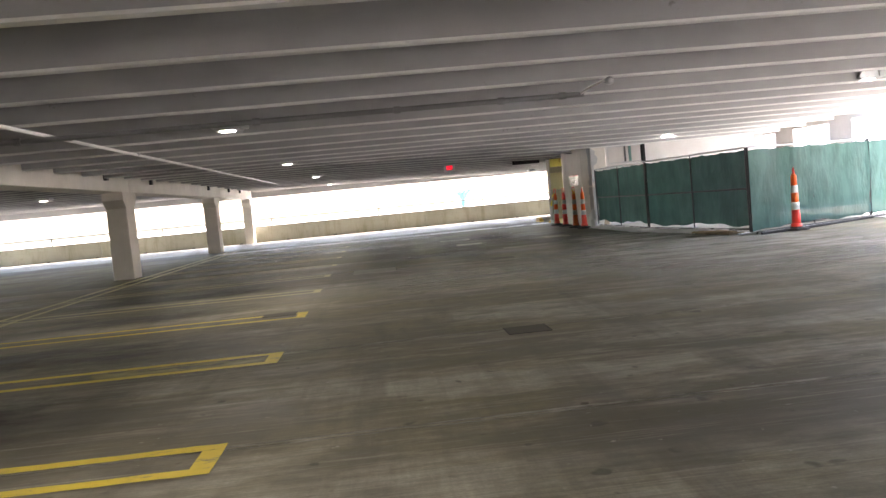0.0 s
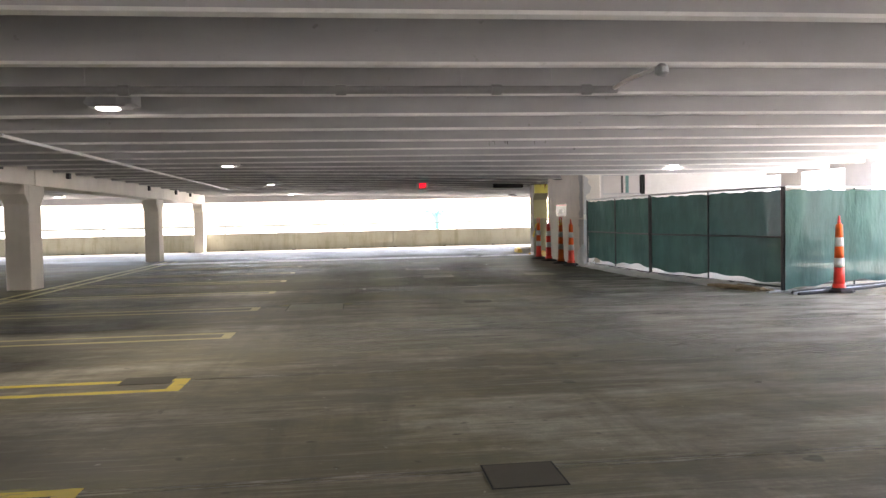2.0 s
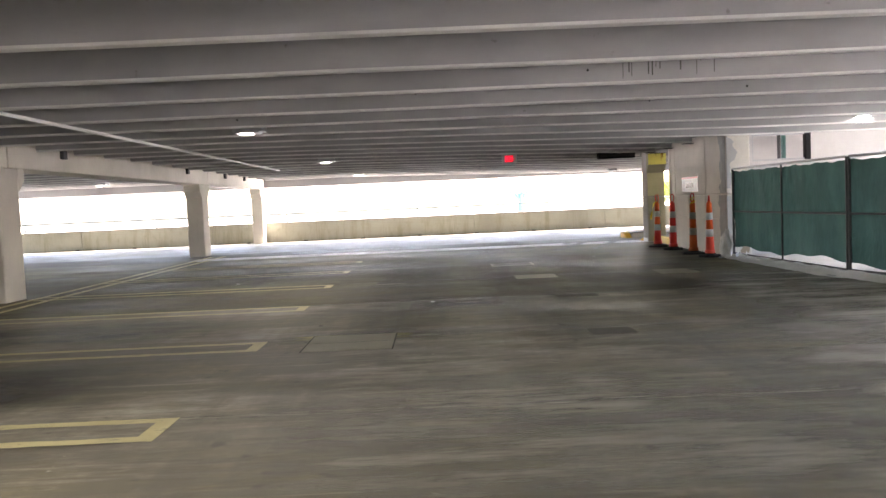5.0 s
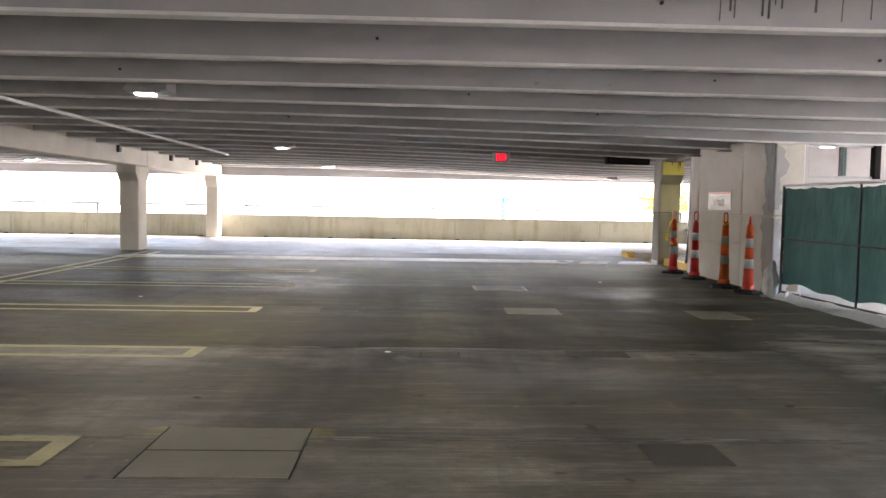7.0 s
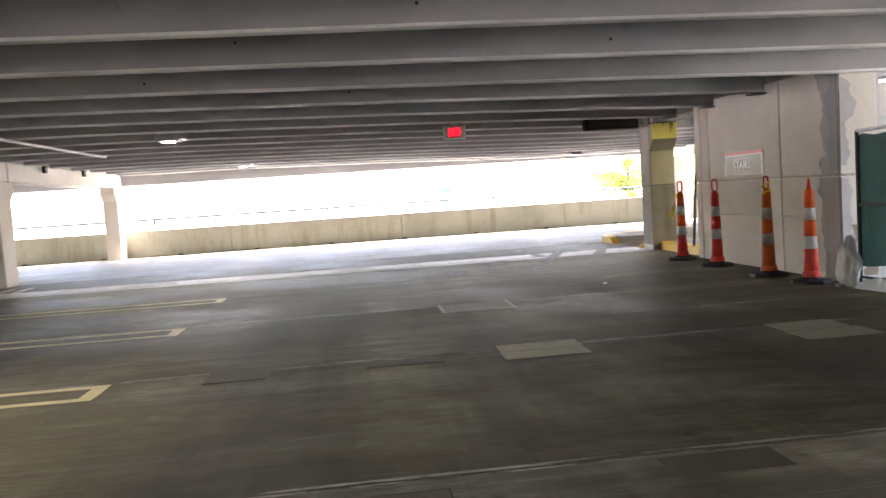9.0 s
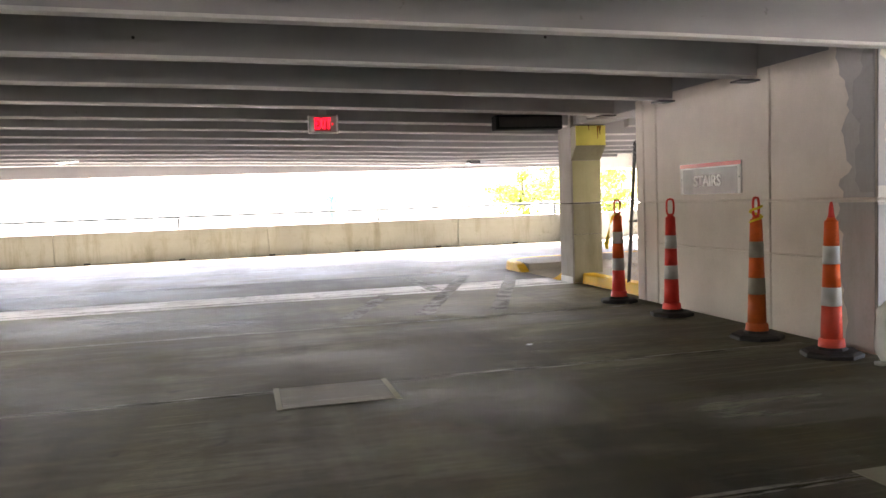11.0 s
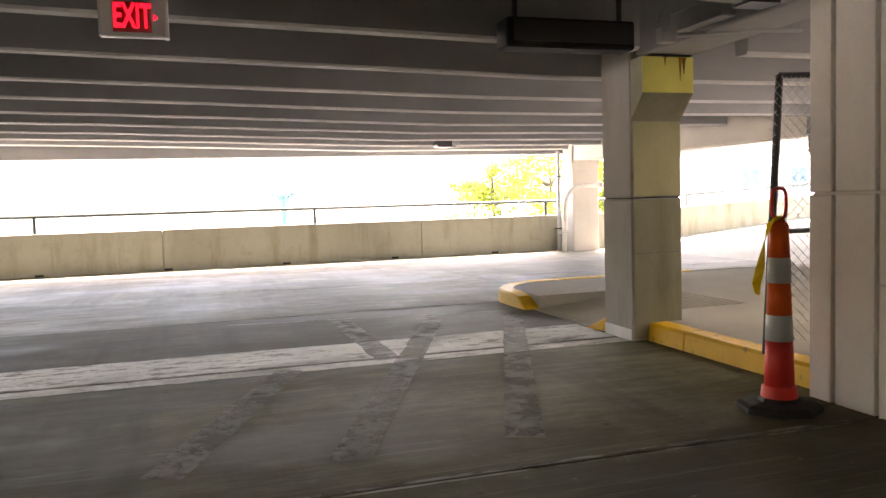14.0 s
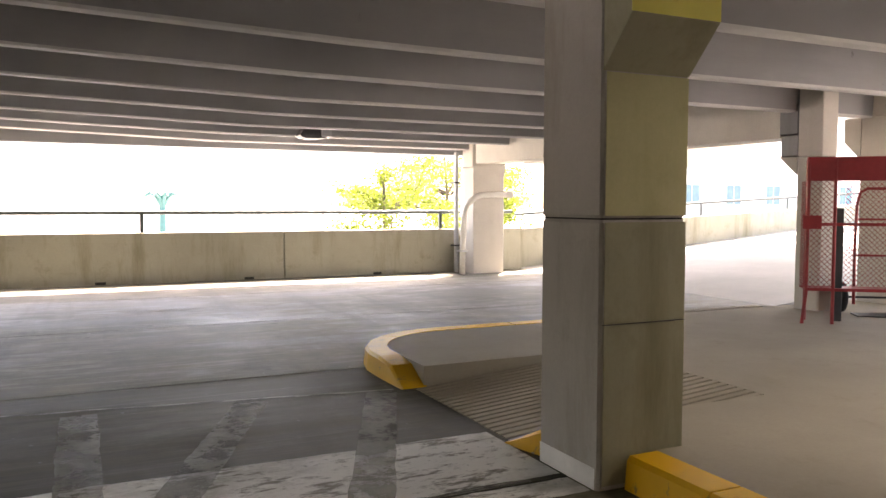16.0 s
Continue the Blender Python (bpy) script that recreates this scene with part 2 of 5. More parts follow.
M_MORTAR_DARK = wall_material("dark_grey_mortar", (0.25, 0.25, 0.26), 0.5, 0.7)
M_MORTAR_MID = wall_material("damp_grey_mortar", (0.41, 0.41, 0.415), 0.6, 0.7)
M_SKIM = wall_material("white_plaster_skim", (0.74, 0.70, 0.63), 0.7, 0.8)
M_DIRT = wall_material("brown_dirt", (0.34, 0.27, 0.20), 0.8, 0.9)
M_DARKPATCH = wall_material("dark_mortar", (0.105, 0.095, 0.070), 0.5, 0.0)
M_DRIP = plain("water_drip", (0.13, 0.125, 0.12), 0.8, vary=0.3)
M_BAND = band_material()
M_GHOST = ghost_material("ghost_marking", (0.25, 0.24, 0.21), (0.33, 0.315, 0.275), 0.70, least=0.34)
# Chipped paint, paled so floor bounce on the undersides is in the colour.
M_STEM_LIT_EDGE = worn_paint("chipped_stem_underside_lit", (0.74, 0.735, 0.72), (0.40, 0.39, 0.38), 0.62, 0.75)
M_LINE = worn_paint("worn_yellow_line", (0.78, 0.60, 0.07), (0.20, 0.18, 0.13), 0.57)
M_PALELINE = worn_paint("faded_yellow_line", (0.62, 0.56, 0.28), (0.20, 0.18, 0.13), 0.56)
M_KERB = worn_paint("yellow_kerb_paint", (0.86, 0.47, 0.006), (0.20, 0.14, 0.06), 0.58, 0.5)
M_YELLOW = worn_paint("pale_yellow_paint", (0.86, 0.79, 0.17), (0.55, 0.36, 0.05), 0.66, 0.5)
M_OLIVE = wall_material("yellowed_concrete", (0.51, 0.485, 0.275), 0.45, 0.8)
# Stained olive, darkened to hold the shade of the pier's south side.
M_SHADED_OLIVE = wall_material("shaded_olive_concrete", (0.335, 0.32, 0.22), 0.8, 1.0)
M_JOINT = plain("joint_sealant", (0.035, 0.033, 0.03), 0.9, vary=0.3)
M_ORANGE = plain("orange_plastic", (1.0, 0.14, 0.018), 0.42, vary=0.12, bump=0.05)
M_RED_ORANGE = plain("red_orange_plastic", (0.90, 0.062, 0.040), 0.42, vary=0.14, bump=0.05)
M_CORAL = plain("faded_coral_plastic", (0.88, 0.10, 0.055), 0.45, vary=0.14, bump=0.05)
M_TOP_ORANGE = plain("dull_orange_plastic", (0.86, 0.15, 0.02), 0.5, vary=0.2, bump=0.06)
M_DIRTY_ORANGE = plain("grimy_orange_plastic", (0.66, 0.13, 0.02), 0.55, vary=0.25, bump=0.08)
M_REFLECT = plain("white_reflective_sleeve", (0.66, 0.66, 0.65), 0.35, vary=0.10, bump=0.04)
M_DULL_SLEEVE = plain("dulled_sleeve", (0.40, 0.37, 0.30), 0.5, vary=0.2)
M_RUBBER = plain("black_rubber", (0.025, 0.024, 0.023), 0.7, vary=0.3)
M_STEEL = plain("dark_steel", (0.075, 0.075, 0.078), 0.45, 0.7, vary=0.2)
M_GALV = plain("galvanised_steel", (0.50, 0.51, 0.52), 0.42, 0.6, vary=0.15)
M_PIPE = plain("grey_pipe_paint", (0.20, 0.20, 0.20), 0.55, vary=0.15)
M_RAIL = plain("green_grey_rail_paint", (0.055, 0.070, 0.068), 0.45, 0.2, vary=0.15)
M_BLACK = plain("black_metal", (0.006, 0.006, 0.006), 0.85, 0.0, vary=0.3)
M_WHITE = plain("white_enamel", (0.75, 0.75, 0.73), 0.4, vary=0.06, bump=0.05)
M_PVC = plain("white_pipe", (0.70, 0.68, 0.63), 0.4, vary=0.1, bump=0.05)
M_SHEET = plain("white_polythene_sheet", (0.84, 0.83, 0.81), 0.35, vary=0.15, scale=4, bump=0.3)
M_TAPE = plain("yellow_caution_tape", (0.90, 0.68, 0.03), 0.4, vary=0.15)
M_WOOD = plain("raw_lumber", (0.42, 0.32, 0.20), 0.75, vary=0.25, stretch=(1, 8, 8))
M_RED = plain("red_enamel", (0.34, 0.030, 0.035), 0.42, 0.1, vary=0.2)
M_SIGN = plain("faded_sign_face", (0.60, 0.59, 0.57), 0.35, vary=0.1, scale=3)
M_SIGN_GREY = plain("sign_grey_tone", (0.30, 0.29, 0.285), 0.4, vary=0.25, scale=5)
M_SIGN_DARK_TONE = plain("sign_dark_tone", (0.20, 0.20, 0.20), 0.4, vary=0.35, scale=6)
M_SIGN_RED = plain("faded_sign_red", (0.58, 0.10, 0.09), 0.4, vary=0.2)
M_LETTER = plain("white_lettering", (0.85, 0.85, 0.84), 0.35, vary=0.04)
M_BARK = plain("bark", (0.10, 0.08, 0.06), 0.9, vary=0.3)
M_TEAL = plain("teal_painted_metal", (0.16, 0.34, 0.32), 0.4, 0.1, vary=0.1)
M_DARK_TEAL = plain("pale_teal_metal", (0.042, 0.125, 0.118), 0.5, 0.1, vary=0.15)
M_FACADE = wall_material("white_facade", (0.72, 0.71, 0.69), 0.1, 0.6)
M_FABRIC = mesh_fabric()
M_LEAF = leaf_material()
M_LED = glow("led_lens", (1.0, 0.98, 0.93), 2.0)
M_EXIT = glow("exit_red", (1.0, 0.012, 0.03), 0.16)
M_LENS_OFF = plain("unlit_lens", (0.55, 0.55, 0.52), 0.3, vary=0.05)
M_SEALER = ghost_material("pale_joint_sealer", (0.34, 0.325, 0.27), (0.46, 0.44, 0.38), 0.85, (0.5, 3.0, 1))
M_BLUE_GLASS = plain("sky_reflecting_glass", (0.11, 0.18, 0.22), 0.06, 0.0, vary=0.1, bump=0.0)


# ---- builders ----
def thing(name, at=(0, 0, 0), label="", category="", group="", kind=""):
    ob = new(name)
    ob.location = at
    ob.empty_display_size = 0.2
    return tagged(ob, label, category, group, kind)


def finish(bm, smooth):
    bmesh.ops.recalc_face_normals(bm, faces=bm.faces)
    for f in bm.faces:
        f.smooth = smooth


def part(name, bm, material, parent=None, label="", smooth=False):
    """Links a bmesh as one mesh object under a thing or a part."""
    finish(bm, smooth)
    me = bpy.data.meshes.new(name)
    bm.to_mesh(me)
    bm.free()
    for m in (material if isinstance(material, (list, tuple)) else [material]):
        me.materials.append(m)
    ob = new(name, me)
    ob.parent = parent
    if label:
        ob["label"] = label
    return ob


def solid(name, bm, material, label, category, kind="", group="", smooth=False):
    return tagged(part(name, bm, material, None, label, smooth), label, category, group, kind)


def box(x0, y0, z0, x1, y1, z1, bevel=0.0, bm=None, m=None, seg=1):
    bm = bm or bmesh.new()
    r = bmesh.ops.create_cube(bm, size=1, matrix=Matrix.Translation(((x0 + x1) / 2, (y0 + y1) / 2, (z0 + z1) / 2)) @ Matrix.Diagonal((x1 - x0, y1 - y0, z1 - z0, 1)))
    if bevel:
        vs = set(r["verts"])
        es = [e for e in bm.edges if e.verts[0] in vs and e.verts[1] in vs]
        r = bmesh.ops.bevel(bm, geom=es, offset=bevel, segments=seg, affect="EDGES")
    if m is not None:
        bmesh.ops.transform(bm, matrix=m, verts=list({v for f in r.get("faces", []) for v in f.verts} | set(v for v in r["verts"] if v.is_valid)))
    return bm


def prism(profile, a, b, axis="x", bm=None):
    """Extrudes a closed profile along an axis from a to b. Along x the profile is (y, z), along y (x, z), along z (x, y)."""
    bm = bm or bmesh.new()
    put = {"x": lambda p, t: (t, p[0], p[1]), "y": lambda p, t: (p[0], t, p[1]), "z": lambda p, t: (p[0], p[1], t)}[axis]
    v0, v1 = [bm.verts.new(put(p, a)) for p in profile], [bm.verts.new(put(p, b)) for p in profile]
    n = len(profile)
    bm.faces.new(v0)
    bm.faces.new(list(reversed(v1)))
    for i in range(n):
        bm.faces.new((v0[i], v1[i], v1[(i + 1) % n], v0[(i + 1) % n]))
    return bm


def lathe(rings, sides=20, bm=None, at=(0, 0, 0), caps=True):
    """Rings of (radius, z) turned round the z axis."""
    bm = bm or bmesh.new()
    loops = [[bm.verts.new((at[0] + r * math.cos(2 * math.pi * i / sides), at[1] + r * math.sin(2 * math.pi * i / sides), at[2] + z)) for i in range(sides)] for r, z in rings]
    for a, b in zip(loops, loops[1:]):
        for i in range(sides):
            bm.faces.new((a[i], a[(i + 1) % sides], b[(i + 1) % sides], b[i]))
    if caps:
        bm.faces.new(loops[0])
        bm.faces.new(loops[-1])
    return bm


def tube(points, radius, sides=10, bm=None, closed=False, radii=None):
    """A round bar through points."""
    bm = bm or bmesh.new()
    pts = [Vector(p) for p in points]
    loops = []
    up = Vector((0.13, 0.31, 0.94))
    for i, p in enumerate(pts):
        a = pts[i - 1] if i or closed else p
        b = pts[(i + 1) % len(pts)] if i + 1 < len(pts) or closed else p
        d = (b - a).normalized()
        if abs(d.dot(up)) > 0.98:
            up = Vector((0.9, 0.2, 0.1))
        u = d.cross(up).normalized()
        w = d.cross(u)
        r = radii[i] if radii else radius
        loops.append([bm.verts.new(p + r * (math.cos(2 * math.pi * k / sides) * u + math.sin(2 * math.pi * k / sides) * w)) for k in range(sides)])
    pairs = list(zip(loops, loops[1:])) + ([(loops[-1], loops[0])] if closed else [])
    for a, b in pairs:
        for i in range(sides):
            bm.faces.new((a[i], a[(i + 1) % sides], b[(i + 1) % sides], b[i]))
    if not closed:
        bm.faces.new(loops[0])
        bm.faces.new(loops[-1])
    return bm


def lettering(body, size, m, material, parent, name="lettering", depth=0.003):
    """Words in the built-in font as a mesh."""
    cu = bpy.data.curves.new(name, "FONT")
    cu.body, cu.size, cu.extrude, cu.align_x, cu.align_y = body, size, depth, "CENTER", "CENTER"
    cu.resolution_u, cu.offset = 3, size * 0.022
    tmp = bpy.data.objects.new("lettering_source", cu)
    me = bpy.data.meshes.new_from_object(tmp)
    bpy.data.objects.remove(tmp)
    me.transform(m)
    me.materials.append(material)
    ob = new(name, me)
    ob.parent = parent
    return ob


# ---- large structure ----
X0, X1, Y0, Y1 = -24.0, 16.0, -14.0, 39.5       # inner faces of the deck
STEM, SOFFIT, ROOF = 2.46, 3.02, 3.32           # undersides of the tee stems and of the deck above
ROOF_X = 13.0                                   # edge of the deck above the work area; open beyond, added to let daylight in
TEE, JOINT0 = 2.765, 26.30                      # width of a double tee, one joint between two tees
WALL_X, WALL_TOP = 7.20, 2.52                   # face and ledge of the stair wall
tee_joints = [JOINT0 + TEE * k for k in range(-15, 6)]

# ground outside, far below the deck
bm = bmesh.new()
bmesh.ops.create_grid(bm, x_segments=1, y_segments=1, size=1500, matrix=Matrix.Translation((0, 0, -8.0)))
solid("ground", bm, M_OUTER, "pale paved ground far below the parking deck", "ground", "structure")

# deck: a bed under separate floor strips with open joints
floor = solid("floor", box(X0 - 0.4, Y0 - 0.4, -0.35, X1 + 0.4, Y1 + 0.4, -0.02), M_JOINT, "stained grey-brown concrete parking deck floor", "floor", "structure")


def soffit():
    """Deck above: slab and double-tee stems in one mesh."""
    bm = box(X0 - 0.4, Y0 - 0.4, SOFFIT, ROOF_X, 22.9, ROOF)
    box(X0 - 0.4, 22.9, SOFFIT, X1 + 0.4, 32.7, ROOF, bm=bm)
    box(X0 - 0.4, 32.7, SOFFIT, 20.0, Y1 + 0.4, ROOF, bm=bm)
    rnd = random.Random(5)
    for j in tee_joints:
        c = j - 0.235
        for s in (-0.675, 0.675):
            y = c + s
            if y < Y0 or y > Y1 - 0.2:
                continue
            spans = [(X0, -6.28), (-5.5, 6.83 if y < 28.6 else 11.86)]
            if y < 22.75:
                spans[1] = (-5.5, ROOF_X - 0.05)
            if 26.9 < y < 28.6:
                spans.append((7.78, 14.6))
            if 28.6 < y < 32.4:
                spans[1] = (-5.5, 15.9)
            fall = max(0.0, min(1.0, (y - 17.0) / 8.0))
            for a, b in spans:
                # slight sag and unevenness along each stem
                n = max(2, int((b - a) / 1.5))
                rows = []
                for i in range(n + 1):
                    x = a + (b - a) * i / n
                    d = rnd.uniform(-0.004, 0.004)
                    z = STEM + rnd.uniform(-0.004, 0.004) - fall * max(-0.09, min(0.13, (0.02 if x < 2.5 else 0.028) * (x - 2.5)))
                    rows.append([bm.verts.new(p) for p in ((x, y - 0.105 + d, SOFFIT + 0.01), (x, y - 0.070 + d, z + 0.02), (x, y - 0.055 + d, z), (x, y + 0.055 + d, z), (x, y + 0.070 + d, z + 0.02), (x, y + 0.105 + d, SOFFIT + 0.01))])
                for p, q in zip(rows, rows[1:]):
                    for i in range(5):
                        f = bm.faces.new((p[i], p[i + 1], q[i + 1], q[i]))
                        # Chamfers and underside take the paler colour with the bounce light painted in.
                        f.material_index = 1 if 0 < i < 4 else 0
                bm.faces.new(rows[0])
                bm.faces.new(rows[-1])
    return bm


for sy in (23.975, 25.39, 26.74):
    solid("bearing_plate", box(6.66, sy - 0.075, STEM - 0.135, 6.86, sy + 0.09, STEM - 0.119, 0.002), M_STEEL, "dark steel bearing plate under a stem end", "plate", "structure")
ceiling = solid("ceiling", soffit(), [M_SOFFIT, M_STEM_LIT_EDGE], "grey painted double-tee concrete ceiling with deep stems", "ceiling", "structure")

# walls that close the deck
# South end is out of view; closed so no light reaches the stems' south sides.
solid("wall_south", box(X0 - 0.4, Y0 - 0.25, -0.02, X1 + 0.3, Y0, SOFFIT), M_WALL, "unseen plain end wall closed to keep light out", "wall", "structure")
bm = box(X0 - 0.25, 18.0, -0.02, X0, Y1 + 0.2, 0.83)
box(X0 - 0.25, 18.0, 2.7, X0, Y1 + 0.2, SOFFIT, bm=bm)
# Solid length out of view, added to keep west light off the near ceiling.
box(X0 - 0.25, Y0, -0.02, X0, 18.0, SOFFIT, bm=bm)
for k in range(4, 7):
    box(X0 - 0.24, Y0 + 8.6 * k, 0.83, X0 - 0.01, Y0 + 8.6 * k + 1.0, 2.7, bm=bm)
solid("wall_west", bm, M_PARAPET, "unseen concrete parapet, part open above and part closed to block light", "parapet", "structure")

# east side: piers with tall open bays between them
bm = bmesh.new()
y = Y0
while y < 31.0:
    box(X1, y, -0.02, X1 + 0.3, min(y + 2.3, 31.0), 0.4, bm=bm)
    box(X1, y, 2.62, X1 + 0.3, min(y + 2.3, 31.0), SOFFIT, bm=bm)
    if y + 2.3 < 31.0:
        box(X1, y + 2.3, -0.02, X1 + 0.3, min(y + 3.55, 31.0), SOFFIT, bm=bm)
    y += 3.55
solid("wall_east", bm, M_WHITE_WALL, "white painted wall with tall open bays", "wall", "structure")

# north parapet with its spandrel above the opening
PAR_TOP, SPAN = 0.83, 2.24


def parapet():
    """Precast panels side by side with narrow joints; each is a piece of the parapet."""
    base = solid("wall_north", box(X0, Y1 + 0.03, -0.02, 13.2, Y1 + 0.17, PAR_TOP - 0.05), M_PARAPET, "stained precast concrete parapet along the deck edge", "parapet", "structure")
    x = X0
    while x < 13.1:
        w = min(5.39, 13.2 - x)
        bm = box(x + 0.008, Y1, -0.02, x + w - 0.008, Y1 + 0.2, PAR_TOP, 0.012)
        part("panel", bm, M_PARAPET, base)
        x += 5.39
    # sealed gaps and small scuppers at the foot
    for i in range(16):
        sx = X0 + 1.1 + i * 2.35
        if sx < 12.5:
            part("scupper", box(sx, Y1 - 0.012, 0.0, sx + 0.16, Y1 + 0.02, 0.045, 0.004), M_JOINT, base)
    return base


par = parapet()
solid("trim", box(X0, Y1 - 0.05, SPAN, 13.2, Y1 + 0.2, SOFFIT, 0.01), M_SOFFIT, "concrete edge beam above the parapet opening", "beam", "structure")

# handrail on the parapet
rail = thing("guard_rail", (0, Y1 + 0.1, PAR_TOP), "dark painted steel guard rail on the parapet", "railing", kind="structure")
part("top_rail", tube([(X0, 0, 0.325), (13.0, 0, 0.325)], 0.034), M_RAIL, rail)
for k in range(-5, 3):
    px = 0.63 + 5.39 * k
    if px < 12.5:
        part("post", box(px - 0.03, -0.03, 0, px + 0.03, 0.03, 0.31, 0.005), M_RAIL, rail)
part("thin_post", tube([(9.08, 0, 0), (9.08, 0, 0.31)], 0.012, 6), M_RAIL, rail)

# stair wall: precast panels with grooves between them
def stair_wall():
    base = solid("wall_stair", box(WALL_X + 0.03, 22.95, -0.02, WALL_X + 0.26, 26.80, WALL_TOP - 0.01), M_WALL, "beige precast concrete stair wall with panel joints", "wall", "structure")
    part("bearing_wall", box(WALL_X + 0.16, 22.95, WALL_TOP - 0.01, WALL_X + 0.26, 26.80, SOFFIT), M_SOFFIT, base, "dim set-back wall above the ledge")
    for a, b in ((23.42, 24.22), (24.24, 26.31), (26.335, 26.62), (26.645, 26.82)):
        part("panel", box(WALL_X, a, -0.02, WALL_X + 0.29, b, 0.735 if b - a > 0.5 else 1.235, 0.006), M_WALL, base)
        if b - a > 0.5:
            part("panel", box(WALL_X, a, 0.743, WALL_X + 0.29, b, 1.235, 0.006), M_WALL, base)
        part("panel", box(WALL_X, a, 1.25, WALL_X + 0.15, b, WALL_TOP, 0.008), M_WALL, base)
    return base


stair_wall()
wc = thing("corner_pier", (0, 0, 0), "scraped concrete corner pier with old plaster patches", "pier", kind="structure")
part("lower_shaft", box(7.14, 22.88, -0.02, 7.62, 23.40, 1.235, 0.015), M_WALL, wc)
part("upper_shaft", box(7.14, 22.88, 1.247, 7.62, 23.40, SOFFIT, 0.015), M_WALL, wc)


def skim(u0, u1, z0, z1, seed, m, jit=0.05, thick=0.004, jit2=0.0):
    """A trowelled patch with torn upright edges in a plane (u, z), placed by m."""
    bm = bmesh.new()
    n = max(4, int((z1 - z0) / 0.05))
    rows = []
    for i in range(n + 1):
        z = z0 + (z1 - z0) * i / n
        a = jit * (noise.noise((z * 2.2, seed, 0)) + 0.7 * noise.noise((z * 9, seed, 3)))
        b = jit2 * (noise.noise((z * 2.2, seed, 7)) + 0.7 * noise.noise((z * 9, seed, 9)))
        rows.append([bm.verts.new((u, w, z)) for u, w in ((u0 + a, 0), (u0 + a + 0.004, -thick), (u1 + b - 0.004, -thick), (u1 + b, 0))])
    for p, q in zip(rows, rows[1:]):
        for i in range(3):
            bm.faces.new((p[i], p[i + 1], q[i + 1], q[i]))
    bmesh.ops.transform(bm, matrix=m, verts=bm.verts)
    return bm


WEST = Matrix.Translation((7.139, 22.88, 0)) @ Matrix.Rotation(radians(-90), 4, "Z") @ Matrix.Translation((-0.52, 0, 0))
SOUTH = Matrix.Translation((7.14, 22.879, 0))
part("mortar_patch", skim(0.17, 0.512, 1.26, 2.98, 3, WEST, 0.16), M_MORTAR, wc, "grey trowelled mortar patch")
part("mortar_patch", skim(0.34, 0.505, 1.30, 2.45, 9, WEST, 0.14, 0.007), M_MORTAR_MID, wc, "darker mortar smear")
part("mortar_patch", skim(0.16, 0.512, 0.02, 1.22, 5, WEST, 0.14), M_MORTAR, wc, "grey trowelled mortar patch")
part("plaster_patch", skim(0.012, 0.465, 1.26, 2.98, 12, SOUTH, 0.0), M_SKIM, wc, "rough white plaster skim")
part("plaster_patch", skim(0.012, 0.465, 0.02, 1.22, 14, SOUTH, 0.0), M_PLASTER, wc, "stained plaster skim")
part("mortar_patch", skim(0.008, 0.11, 1.35, 2.98, 16, SOUTH, 0.0, 0.008, 0.16), M_MORTAR, wc, "grey mortar along the corner")
part("mortar_patch", skim(0.008, 0.13, 0.05, 1.20, 15, SOUTH, 0.0, 0.008, 0.18), M_MORTAR, wc, "grey mortar along the corner")
part("dirt_patch", skim(0.20, 0.44, 0.06, 0.66, 18, SOUTH, 0.14, 0.007, 0.03), M_DIRT, wc, "brown dirt at the pier foot")

# front wall of the stair and lift block with a high window
bm = box(7.62, 22.95, -0.02, 12.3, 23.2, 1.86)
box(7.62, 22.95, 1.86, 7.70, 23.2, 2.40, bm=bm)
box(8.86, 22.95, 1.86, 12.3, 23.2, 2.40, bm=bm)
box(7.62, 22.95, 2.40, 12.3, 23.2, SOFFIT, bm=bm)
box(12.05, 23.2, -0.02, 12.3, 26.8, 0.9, bm=bm)
box(12.05, 23.2, 2.8, 12.3, 26.8, SOFFIT, bm=bm)
box(7.46, 26.55, -0.02, 12.05, 26.8, SOFFIT, bm=bm)
solid("wall_block", bm, M_WHITE_WALL, "white painted block wall with a high window", "wall", "structure")
win = thing("window_1", (0, 0, 0), "high unglazed two-light window with a steel frame", "window", kind="structure")
bm = box(7.70, 22.99, 1.86, 8.86, 23.05, 1.90)
box(7.70, 22.99, 2.36, 8.86, 23.05, 2.40, bm=bm)
box(7.70, 22.99, 1.90, 7.735, 23.05, 2.36, bm=bm)
part("window_frame", bm, M_GALV, win)
part("jamb", box(8.76, 22.93, 1.86, 8.86, 23.06, 2.40, 0.004), M_BLACK, win, "dark steel jamb")
part("mullion", box(8.24, 22.985, 1.90, 8.28, 23.05, 2.36), M_STEEL, win)


